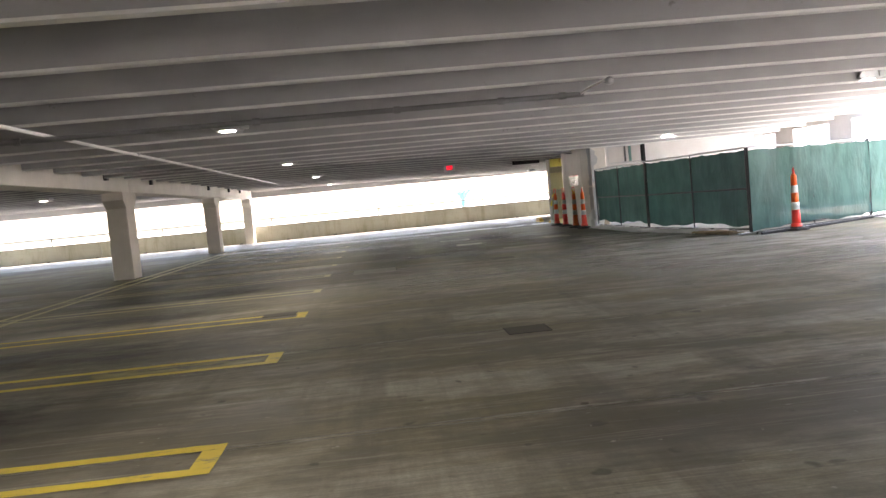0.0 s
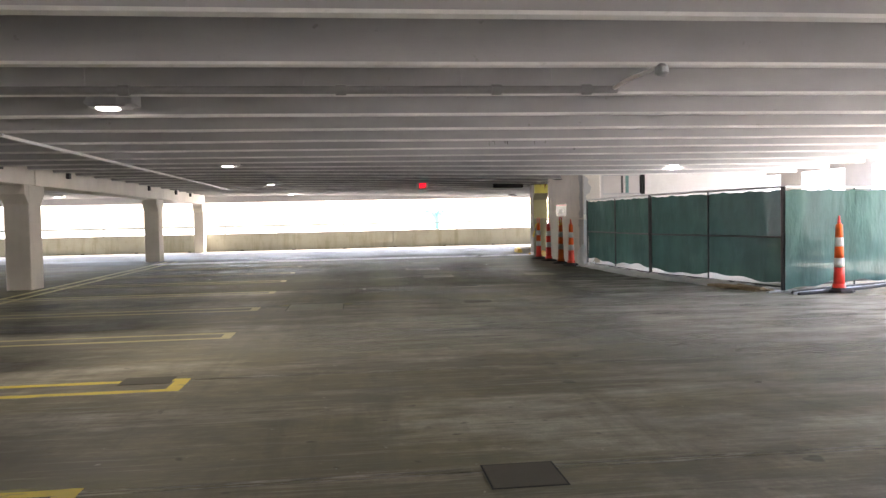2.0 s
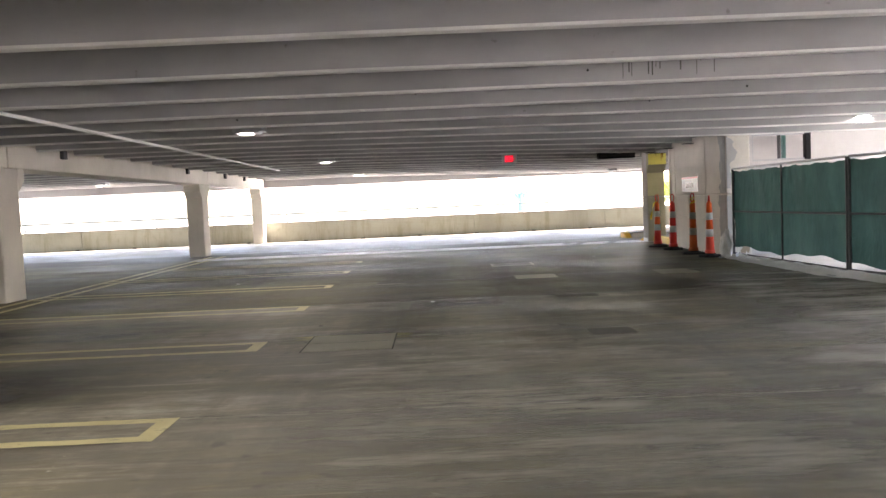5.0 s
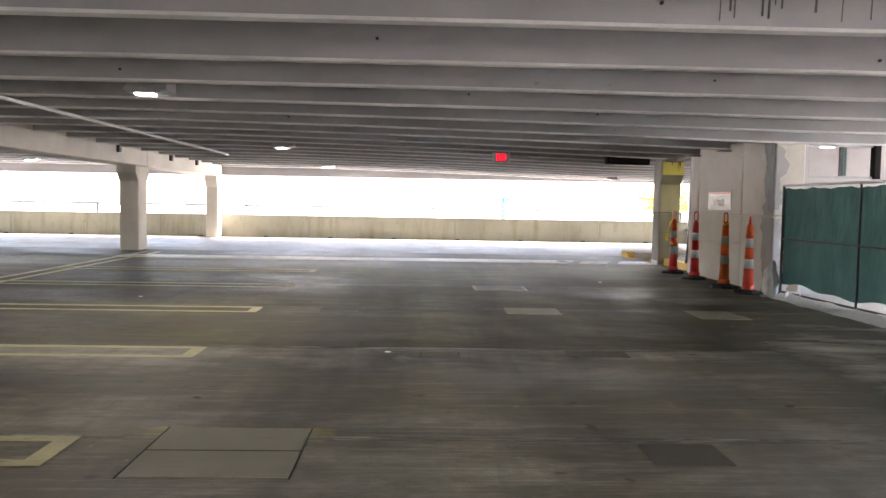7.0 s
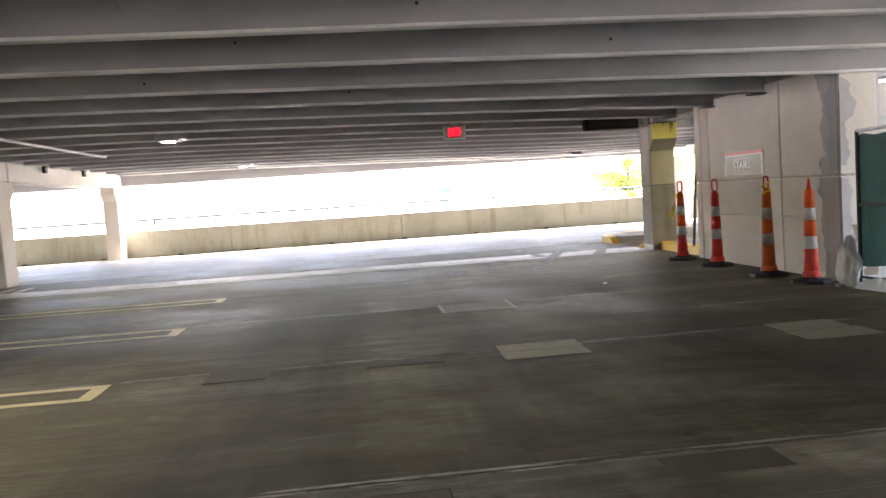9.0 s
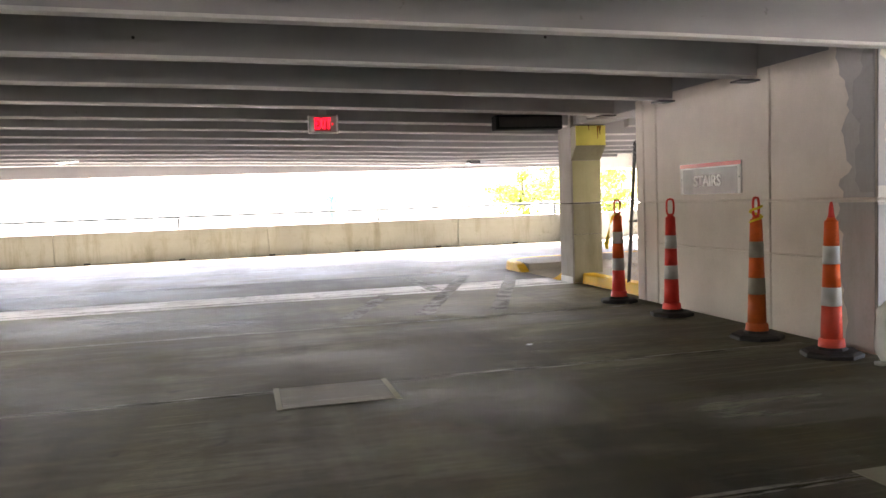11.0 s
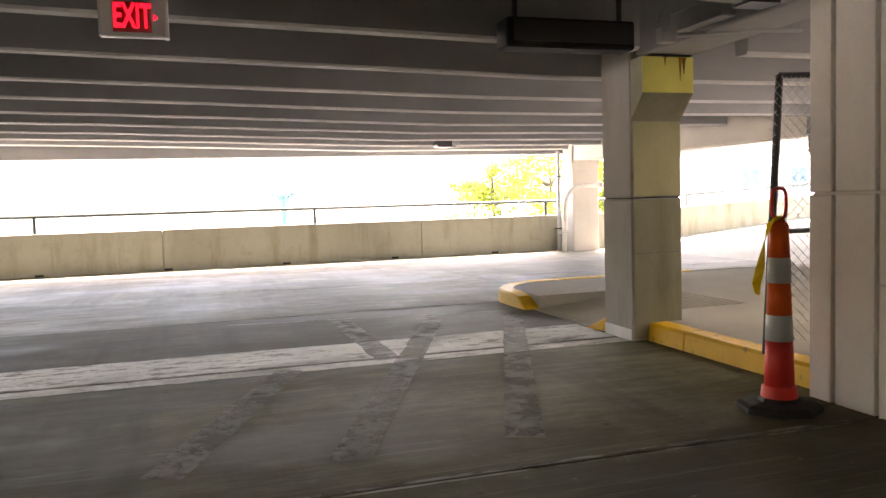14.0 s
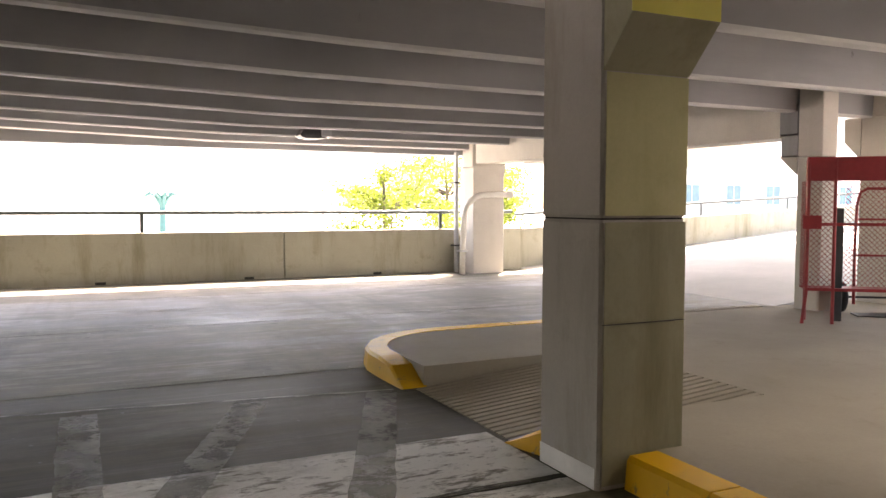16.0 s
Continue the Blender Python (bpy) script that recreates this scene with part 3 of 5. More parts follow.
# ---- columns and girders ----
def column(x0, y0, x1, y1, z_corbel, z_top, label, mat, proj=0.2, joint=None, sides=(-1, 1), corbel_mat=None):
    ob = thing("column", ((x0 + x1) / 2, (y0 + y1) / 2, 0), label, "column", "deck columns", "structure")
    cx, cy = (x0 + x1) / 2, (y0 + y1) / 2
    hx, hy = (x1 - x0) / 2, (y1 - y0) / 2
    if joint:
        part("lower_shaft", box(-hx, -hy, -0.02, hx, hy, joint - 0.004, 0.014), mat, ob)
        part("joint_band", box(-hx + 0.012, -hy + 0.012, joint - 0.004, hx - 0.012, hy - 0.012, joint + 0.004), M_JOINT, ob)
        part("upper_shaft", box(-hx, -hy, joint + 0.004, hx, hy, SOFFIT, 0.014), mat, ob)
    else:
        part("shaft", box(-hx, -hy, -0.02, hx, hy, z_top, 0.018), mat, ob)
    for s in sides:
        prof = [(s * hy, z_corbel), (s * (hy + proj), z_corbel + 0.21), (s * (hy + proj), z_top), (s * hy, z_top)]
        bm = prism(prof, -hx + 0.003, hx - 0.003, "x")
        part("corbel", bm, corbel_mat or mat, ob)
    return ob


COL = "cream painted concrete column with flared corbels"
for xa, xb, ya, yb in ((-6.22, -5.62, 8.6, 9.2), (-6.14, -5.62, 20.1, 20.72), (-6.22, -5.72, 31.3, 31.9), (-6.0, -5.58, 38.75, 39.3), (-6.22, -5.62, -2.4, -1.8)):
    column(xa, ya, xb, yb, 1.80, 2.20, COL, M_COLUMN)

g = thing("girder", (0, 0, 0), "cream painted concrete girder carried by the deck columns", "beam", kind="structure")
spans = [(-13.9, -2.12), (-2.08, 8.88), (8.92, 20.39), (20.43, 31.58), (31.62, 39.4)]
for a, b in spans:
    part("beam", box(-6.24, a, 2.20, -5.60, b, 2.60, 0.012), M_COLUMN, g)
    part("web", box(-6.10, a, 2.60, -5.74, b, SOFFIT), M_COLUMN, g)
for y in (18.6, 22.2, 29.5, 33.4, 36.0, 12.0):
    part("bracket", box(-5.60, y, 2.44, -5.52, y + 0.14, 2.60, 0.006), M_STEEL, g)

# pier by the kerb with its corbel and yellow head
pier = column(7.20, 28.84, 7.69, 29.33, 1.89, 2.40, "bare concrete pier with corbel and yellow-painted head beside a kerb", M_PIER, 0.19, 1.235, (-1,), M_SHADED_OLIVE)
part("yellow_head", box(-0.243, -0.439, 2.105, 0.243, -0.434, 2.40), M_YELLOW, pier, "pale yellow painted corbel face")
M_RUST = ghost_material("rust_run", (0.42, 0.17, 0.02), (0.55, 0.28, 0.03), 0.95, (3, 3, 0.8))
for rx, rz, rw in ((0.10, 2.20, 0.03), (0.125, 2.26, 0.05), (-0.05, 2.33, 0.04)):
    part("rust_streak", prism([(rx + rw * 0.45, rz), (rx + rw * 0.6, rz), (rx + rw * 0.8, rz + 0.09), (rx + rw, 2.395), (rx, 2.395), (rx + rw * 0.3, rz + 0.07)], -0.4402, -0.4395, "y"), M_RUST, pier, "orange rust run")
# Lower south face: its shade is painted in with the darker olive.
part("olive_face", box(-0.225, -0.2485, 0.02, 0.240, -0.2465, 0.755), M_SHADED_OLIVE, pier, "dirty olive concrete face darkened as the shaded south side")
part("olive_face", box(-0.225, -0.2485, 0.762, 0.240, -0.2465, 1.22), M_SHADED_OLIVE, pier, "dirty olive concrete face darkened as the shaded south side")
part("olive_face", box(-0.225, -0.2485, 1.25, 0.240, -0.2465, 1.885), M_OLIVE, pier, "yellowed upper concrete face")
part("seam", box(-0.235, -0.250, 0.757, 0.24, -0.2475, 0.760), M_JOINT, pier)
part("patch", box(-0.2485, -0.22, 0.0, -0.2455, 0.235, 0.10), M_SHEET, pier, "whitewashed foot of the pier")
gs = thing("stair_girder", (0, 0, 0), "short grey concrete girder between pier and stair wall", "beam", kind="structure")
part("beam", box(7.22, 26.83, 2.42, 7.68, 28.78, SOFFIT, 0.012), M_SOFFIT, gs)
part("bearing_pad", box(7.26, 28.60, 2.40, 7.64, 28.80, 2.41), M_RUBBER, gs)
part("seat_angle", box(7.10, 27.50, 2.46, 7.22, 28.10, 2.60, 0.006), M_GALV, gs)

# columns and girder by the far ramp
column(12.31, 31.84, 12.56, 32.16, 1.63, 1.83, "pale painted concrete column at the foot of a ramp", M_COLUMN, 0.24, None, (1,))
column(13.58, 31.9, 14.02, 32.34, 1.85, 2.34, "pale painted concrete column with a flared head", M_COLUMN, 0.22, None, (1,))
column(11.78, 38.92, 12.44, 39.46, 1.85, 2.0, "pale painted concrete column against the parapet", M_COLUMN, 0.05, None, (-1,))
for c_ in ((12.31, 31.84, 12.56, 32.16, 1.83), (13.58, 31.9, 14.02, 32.34, 2.34), (11.80, 39.0, 12.40, 39.44, 2.0)):
    solid("column_head", box(c_[0] + 0.004, c_[1] + 0.004, c_[4], c_[2] - 0.004, c_[3] - 0.004, SOFFIT, 0.01), M_COLUMN, "upper shaft of a painted column", "column", "structure")
gr = thing("ramp_girder", (0, 0, 0), "pale concrete girder beside the ramp", "beam", kind="structure")
part("beam", prism([(11.82, 38.90), (12.36, 38.90), (12.76, 32.44), (12.36, 32.44)], 2.06, 2.44, "z"), M_COLUMN, gr)
part("web", prism([(11.95, 38.90), (12.22, 38.90), (12.66, 32.44), (12.46, 32.44)], 2.44, SOFFIT, "z"), M_COLUMN, gr)
part("bearing_block", box(12.34, 32.17, 1.84, 12.60, 32.41, 2.08, 0.012), M_MORTAR_MID, gr, "dark bearing block")
part("end_block", box(12.33, 32.17, 2.085, 12.62, 32.43, 2.42, 0.012), M_MORTAR_DARK, gr, "dark girder end")

# ramp climbing away to the east with its own parapet
RISE = 0.085
bm = prism([(13.2, -0.35), (13.2, 0.0), (30.0, 16.8 * RISE), (30.0, -0.35)], 33.2, Y1 + 0.2, "y")
solid("ramp", bm, M_PALE_SLAB, "concrete ramp climbing towards the light", "ramp", "structure")
bm = prism([(13.22, 0.0), (13.22, 0.80), (30.0, 1.62), (30.0, 16.8 * RISE - 0.2)], Y1 + 0.2, Y1 + 0.4, "y")
solid("wall_ramp", bm, M_PARAPET, "concrete parapet that follows the ramp", "parapet", "structure")
rr = thing("ramp_rail", (0, 0, 0), "thin steel rail above the ramp parapet", "railing", kind="structure")
part("top_rail", tube([(13.2, Y1 + 0.3, 1.10), (30.0, Y1 + 0.3, 1.92)], 0.03), M_RAIL, rr)
for px in (15.4, 18.2, 21.0, 23.8):
    zz = (px - 13.2) * 0.0488
    part("post", box(px - 0.02, Y1 + 0.28, 0.78 + zz, px + 0.02, Y1 + 0.32, 1.09 + zz), M_RAIL, rr)
solid("beam", box(13.2, Y1 - 0.05, 2.12, 30.0, Y1 + 0.25, SOFFIT, 0.01), M_COLUMN, "pale edge beam over the ramp opening", "beam", "structure")
solid("wall_ramp_side", box(16.3, 31.0, -0.02, 30.0, 31.3, SOFFIT), M_WHITE_WALL, "white wall beside the ramp", "wall", "structure")

# raised pavement round the pier with a grooved ramp
arc = [(8.06 - 0.76 * math.cos(a), 31.62 + 0.76 * math.sin(a)) for a in [i * math.pi / 2 / 10 for i in range(11)]]
outline = [(7.53, 26.85), (15.9, 26.85), (15.9, 32.38), (9.35, 32.38)] + list(reversed(arc)) + [(7.30, 31.02), (8.85, 31.02), (8.85, 29.40), (7.53, 29.40)]
bm = prism(outline, -0.019, 0.15, "z")
pave = solid("pavement", bm, M_PAVE, "raised beige concrete pavement round the pier", "pavement", "structure")
bm = bmesh.new()
n = 22
for i in range(n):
    y0 = 29.42 + i * (1.58 / n)
    prism([(7.22, -0.018), (8.85, -0.018), (8.85, 0.149), (7.22, 0.006)], y0, y0 + 1.58 / n * 0.62, "y", bm)
    prism([(7.22, -0.018), (8.85, -0.018), (8.85, 0.130), (7.22, -0.012)], y0 + 1.58 / n * 0.62, y0 + 1.58 / n, "y", bm)
solid("kerb_ramp", bm, M_PAVE, "grooved concrete kerb ramp", "ramp", "structure")


def kerb(name, pts, label, nose0=False, nose1=False):
    """A painted kerb of cast lengths along points; sloped noses at its ends."""
    ob = thing(name, (0, 0, 0), label, "kerb", kind="structure")
    w, h = 0.2, 0.155
    P = [Vector((*p, 0)) for p in pts]
    lens = [0]
    for a, b in zip(P, P[1:]):
        lens.append(lens[-1] + (b - a).length)
    total = lens[-1]

    def at(s):
        for i in range(len(P) - 1):
            if s <= lens[i + 1] + 1e-6:
                t = (s - lens[i]) / (lens[i + 1] - lens[i])
                return P[i].lerp(P[i + 1], t), (P[i + 1] - P[i]).normalized()
        return P[-1], (P[-1] - P[-2]).normalized()
    step, s = 1.45, 0.0
    while s < total - 0.02:
        e = min(s + step, total)
        bm = bmesh.new()
        rows = []
        cnt = 7
        for i in range(cnt):
            q = s + 0.006 + (e - s - 0.012) * i / (cnt - 1)
            p, d = at(q)
            nrm = Vector((d.y, -d.x, 0))
            hh = h
            if nose0 and q < 0.3:
                hh = h * max(0.05, q / 0.3)
            if nose1 and total - q < 0.3:
                hh = h * max(0.05, (total - q) / 0.3)
            prof = [(0, -0.018), (0.012, hh * 0.85), (0.03, hh), (w - 0.01, hh), (w, hh * 0.9), (w, -0.018)]
            rows.append([bm.verts.new(p + nrm * u + Vector((0, 0, z))) for u, z in prof])
        for a, b in zip(rows, rows[1:]):
            for i in range(5):
                bm.faces.new((a[i], a[i + 1], b[i + 1], b[i]))
        bm.faces.new(rows[0])
        bm.faces.new(rows[-1])
        part("kerb_stone", bm, M_KERB if at(s)[0].x < 8.9 else M_PAVE, ob)
        s = e
    return ob


kerb("kerb", [(7.33, 26.86), (7.33, 28.82)], "yellow painted concrete kerb between pier and wall")
kerb("kerb", [(7.12, 31.0), (7.11, 31.35)] + [(8.06 - 0.95 * math.cos(a), 31.62 + 0.95 * math.sin(a)) for a in [i * math.pi / 2 / 12 for i in range(13)]] + [(9.4, 32.57), (12.1, 32.57)], "yellow painted concrete kerb curving round the pavement", nose0=True)
kerb("kerb_nose", [(7.24, 29.36), (7.16, 29.64)], "short yellow kerb nose beside the pier", nose1=True)


# ---- lamps ----
def ceiling_lamp(x, y, lit=True, z=2.49):
    ob = thing("ceiling_light", (x, y, z), "white box-shaped deck light " + ("lit under the ceiling" if lit else "unlit under the ceiling"), "ceiling light", "deck lights")
    prof = [(-0.17, 0.0), (0.17, 0.0), (0.215, 0.035), (0.19, 0.17), (-0.13, 0.17), (-0.215, 0.035)]
    part("housing", prism(prof, -0.14, 0.14, "y"), M_GALV if lit else M_STEEL, ob)
    part("gear_box", box(0.10, -0.16, 0.02, 0.26, 0.16, 0.16, 0.012), M_GALV, ob, "grey gear box")
    part("lens", box(-0.115, -0.085, -0.012, 0.075, 0.085, -0.001, 0.004), M_LED if lit else M_LENS_OFF, ob, "glowing lens" if lit else "dull lens")
    part("stem", lathe([(0.018, 0.13), (0.018, SOFFIT - z)], 8), M_GALV, ob)
    part("canopy", lathe([(0.06, SOFFIT - z - 0.03), (0.06, SOFFIT - z)], 12), M_GALV, ob)
    if lit:
        la = new("deck_light", bpy.data.lights.new("deck_light", "AREA"))
        la.data.shape, la.data.size, la.data.size_y = "RECTANGLE", 0.17, 0.15
        la.data.energy, la.data.color = LAMP_W, (1.0, 0.965, 0.90)
        la.location = (x - 0.02, y, z - 0.02)
    return ob


for x, y in ((-1.15, 2.85), (-1.27, 11.1), (-1.42, 19.47), (-1.40, 27.75), (-1.5, 36.8), (-1.1, -7.0), (8.45, 11.55), (8.90, 21.1), (-10.6, 9.6), (-10.6, 18.6), (-10.6, 27.35), (-10.7, 35.8), (9.6, 27.9), (-18.0, 14.0)):
    ceiling_lamp(x, y)
ceiling_lamp(8.25, 37.3, False, 2.27)
ceiling_lamp(8.9, 24.6)

# ---- dark cast-in inserts on the stem sides ----
rnd = random.Random(52)
for row, xs in ((2, (6.3, 6.05, 5.7)), (4, (1.6, 4.8)), (5, (-0.4, 2.7)), (6, (3.9, 0.7)), (7, (2.1,)), (8, (-1.3, 4.4)), (9, (1.2, 5.2)), (10, (3.0,))):
    sy = 26.74 - 1.3825 * (row - 2)
    for x in xs:
        zi = 2.60 + rnd.uniform(-0.05, 0.08)
        pl = lathe([(0.0, 0.0), (0.013, 0.002), (0.013, 0.02)], 8, caps=False)
        bmesh.ops.transform(pl, matrix=pose(x, sy - 0.088, zi, -90, 0, 0), verts=pl.verts)
        solid("stem_insert", pl, M_STEEL, "small dark cast-in insert on a ceiling stem", "insert", "structure")

# ---- pipes under the ceiling ----
cd = thing("conduit", (0, 0, 0), "thin white conduit along the deck ceiling", "conduit")
part("run", tube([(-3.15, -12.0, 2.436), (-3.1, 12.0, 2.436), (-3.0, 29.6, 2.436)], 0.022, 8), M_WHITE, cd)
for k in range(15):
    yy = 26.74 - TEE * k
    if yy < 30:
        part("clip", box(-3.17 + 0.003 * k, yy - 0.02, 2.425, -3.07 + 0.003 * k, yy + 0.02, 2.47), M_GALV, cd)
sp = thing("sprinkler_pipe", (0, 0, 0), "pale painted sprinkler pipe under the stems", "pipe")
part("run", tube([(-5.4, 9.22, 2.355), (3.3, 9.22, 2.355)], 0.032, 10), M_PIPE, sp)
for x in (-3.6, -0.9, 0.75, 2.0, 2.75):
    part("hanger", lathe([(0.006, 0), (0.006, 0.5)], 6, at=(x, 9.22, 2.38)), M_SOFFIT, sp)
    part("coupling", tube([(x + 0.25, 9.22, 2.355), (x + 0.33, 9.22, 2.355)], 0.043, 10), M_PIPE, sp)
part("arm", tube([(3.26, 9.22, 2.355), (3.32, 9.05, 2.40), (3.44, 8.76, 2.44)], 0.016, 8), M_WHITE, sp)
part("head", lathe([(0.03, 0), (0.055, 0.02), (0.055, 0.06), (0.02, 0.09)], 10, at=(3.47, 8.70, 2.375)), M_GALV, sp)

# ---- exit sign ----
ex = thing("exit_sign", (3.36, 27.9, 2.385), "illuminated exit sign with glowing red letters", "exit sign")
part("housing", box(-0.19, 0.0, -0.115, 0.19, 0.055, 0.115, 0.012), M_SIGN, ex)
part("side_plate", box(0.172, -0.012, -0.118, 0.194, 0.06, 0.118, 0.004), M_WHITE, ex)
part("backlight", box(-0.112, -0.004, -0.088, 0.100, 0.002, 0.088), plain("dim_red_diffuser", (0.45, 0.03, 0.03), 0.4), ex, "dim red diffuser")
lettering("EXIT", 0.165, Matrix.Translation((-0.006, -0.006, 0)) @ Euler((radians(90), 0, 0)).to_matrix().to_4x4() @ Matrix.Diagonal((0.62, 1.18, 1, 1)), M_EXIT, ex)
part("arrow", prism([(0.112, -0.02), (0.135, 0.0), (0.112, 0.02)], -0.006, 0.0, "y"), M_EXIT, ex)
part("bracket", box(-0.05, 0.015, 0.115, 0.05, 0.04, SOFFIT - 2.385), M_GALV, ex)

# ---- dark unit by the pier ----
hb = thing("heater_unit", (6.18, 27.95, 2.29), "long black metal unit hung under the stems", "heater")
part("casing", box(-0.50, -0.10, -0.01, 0.47, 0.10, 0.19, 0.015), M_BLACK, hb)
part("grille", box(-0.45, -0.108, 0.03, 0.45, -0.101, 0.17), M_RUBBER, hb)
for x in (-0.4, 0.4):
    part("hanger", box(x - 0.015, -0.01, 0.21, x + 0.015, 0.01, SOFFIT - 2.29), M_STEEL, hb)
ew = thing("conduit", (7.0, 28.0, 2.42), "short galvanised conduit beside the pier head", "conduit")
part("run", tube([(0.0, 0.0, 0), (0.5, -0.3, 0.0), (0.9, -0.35, 0.0)], 0.018, 8), M_GALV, ew)
part("box", box(-0.06, -0.05, -0.05, 0.06, 0.05, 0.06, 0.006), M_GALV, ew)


# ---- channelizer cones ----
def cone(x, y, label, orange=M_ORANGE, sleeve=M_REFLECT, handle="loop", turn=0.0, lean=0.0, tall=1.0, lower=None):
    ob = thing("traffic_cone", (x, y, 0), label, "traffic cone", "orange traffic cones")
    base = bmesh.new()
    lathe([(0.235, 0.0), (0.235, 0.03), (0.21, 0.045), (0.125, 0.055), (0.11, 0.075)], 8, base)
    part("base", base, M_RUBBER, ob, "octagonal black rubber base")
    T = 1.08 * tall

    def r(z):
        return 0.088 - 0.036 * min(1, z / T)
    part("foot", lathe([(0.100, 0.06), (0.102, 0.075), (0.096, 0.135), (0.086, 0.142)], 24), lower or orange, ob, smooth=True)
    cuts = [(0.14, 0.405, lower or orange, "sleeve"), (0.405, 0.555, sleeve, "reflective_band"), (0.555, 0.74, orange, "sleeve"), (0.74, 0.885, sleeve, "reflective_band"), (0.885, T, orange, "sleeve")]
    for a, b, m, nm in cuts:
        e = 0.0025 if nm == "reflective_band" else 0.0
        part(nm, lathe([(r(a) + e, a), (r((a + b) / 2) + e, (a + b) / 2), (r(b) + e, b)], 24), m, ob, "white reflective band" if nm == "reflective_band" else "", smooth=True)
    part("neck", lathe([(r(T), T), (0.036, T + 0.012), (0.03, T + 0.03)], 20), orange, ob, smooth=True)
    if handle == "loop":
        pts = [(0.038 * math.copysign(abs(math.cos(a)) ** 0.5, math.cos(a)), 0, T + 0.115 + 0.085 * math.copysign(abs(math.sin(a)) ** 0.6, math.sin(a))) for a in [2 * math.pi * i / 20 for i in range(20)]]
        part("handle", tube(pts, 0.011, 8, closed=True), M_RED_ORANGE, ob, "looped grip", smooth=True)
    else:
        part("handle", lathe([(0.030, T + 0.02), (0.022, T + 0.06), (0.016, T + 0.12), (0.010, T + 0.155)], 12), M_RED_ORANGE, ob, "upright grip", smooth=True)
    ob.rotation_euler = (radians(lean), 0, radians(turn))
    return ob


c1 = cone(6.84, 26.66, "orange channelizer cone with loop grip and caution tape", turn=-40, lower=M_RED_ORANGE)
c2 = cone(6.84, 25.42, "orange channelizer cone with red loop grip by the wall", M_RED_ORANGE, turn=-40)
c3 = cone(6.80, 23.90, "grimy orange channelizer cone wrapped with yellow tape", M_TOP_ORANGE, M_DULL_SLEEVE, turn=15, lower=M_DIRTY_ORANGE)
c4 = cone(6.84, 23.02, "bright orange channelizer cone with upright grip", handle="spike", lower=M_CORAL)
c5 = cone(8.86, 14.62, "bright orange channelizer cone beside the site fence", handle="spike", turn=20, lower=M_RED_ORANGE)


def ribbon(points, width, bm=None):
    bm = bm or bmesh.new()
    rows = []
    for i, p in enumerate(points):
        a = 0.7 * i
        d = Vector((math.cos(a), math.sin(a), 0.15)) * width / 2
        rows.append((bm.verts.new(Vector(p) - d), bm.verts.new(Vector(p) + d)))
    for a, b in zip(rows, rows[1:]):
        bm.faces.new((a[0], a[1], b[1], b[0]))
    bmesh.ops.solidify(bm, geom=list(bm.faces), thickness=0.002)
    return bm


part("caution_tape", ribbon([(0.0, -0.03, 1.12), (-0.05, -0.05, 1.08), (-0.07, -0.07, 1.0), (-0.085, -0.08, 0.92), (-0.10, -0.09, 0.83), (-0.12, -0.10, 0.74), (-0.115, -0.10, 0.68)], 0.05), M_TAPE, c1, "yellow caution tape")
part("caution_tape", tube([(0.05 * math.cos(a), 0.05 * math.sin(a), 1.02 + 0.016 * a) for a in [i * 0.6 for i in range(20)]], 0.012, 6), M_TAPE, c3, "yellow tape")

# ---- stairs sign ----
ss = thing("stairs_sign", (WALL_X - 0.006, 25.21, 1.49), "faded white stairs sign with a red top stripe", "sign")
part("board", box(-0.008, -0.56, -0.17, 0.005, 0.56, 0.17, 0.003), M_SIGN, ss)
part("stripe", box(-0.010, -0.558, 0.125, -0.0085, 0.558, 0.168), M_SIGN_RED, ss, "faded red stripe")
part("tone_patch", box(-0.0098, 0.30, -0.165, -0.0086, 0.50, 0.11), M_SIGN_DARK_TONE, ss, "dark patch on the sign board")
part("tone_patch", box(-0.0096, -0.50, -0.165, -0.0086, 0.30, 0.11), M_SIGN_GREY, ss, "grey patch behind the letters")
wm = Matrix.Translation((-0.0125, 0.03, -0.03)) @ Matrix(((0, 0, -1, 0), (-1, 0, 0, 0), (0, 1, 0, 0), (0, 0, 0, 1)))
lettering("STAIRS", 0.165, wm, M_LETTER, ss)
for y, z in ((-0.53, 0.0), (0.53, 0.0)):
    part("screw", box(-0.012, y - 0.008, z - 0.008, -0.008, y + 0.008, z + 0.008), M_STEEL, ss)


# ---- stairs behind the high window ----
st = thing("staircase", (0, 0, 0), "grey steel staircase behind the high window", "staircase")
part("stringer", prism([(8.0, 0.0), (8.3, 0.0), (10.9, 2.6), (10.9, 2.85)], 24.0, 24.06, "y"), M_STEEL, st)
part("stringer", prism([(8.0, 0.0), (8.3, 0.0), (10.9, 2.6), (10.9, 2.85)], 25.1, 25.16, "y"), M_STEEL, st)
for k in range(14):
    part("tread", box(8.2 + 0.19 * k, 24.06, 0.16 + 0.19 * k, 8.46 + 0.19 * k, 25.1, 0.20 + 0.19 * k, 0.004), M_STEEL, st)
part("stair_post", box(8.55, 23.5, 0, 8.62, 23.57, SOFFIT), M_TEAL, st, "blue-grey steel post")

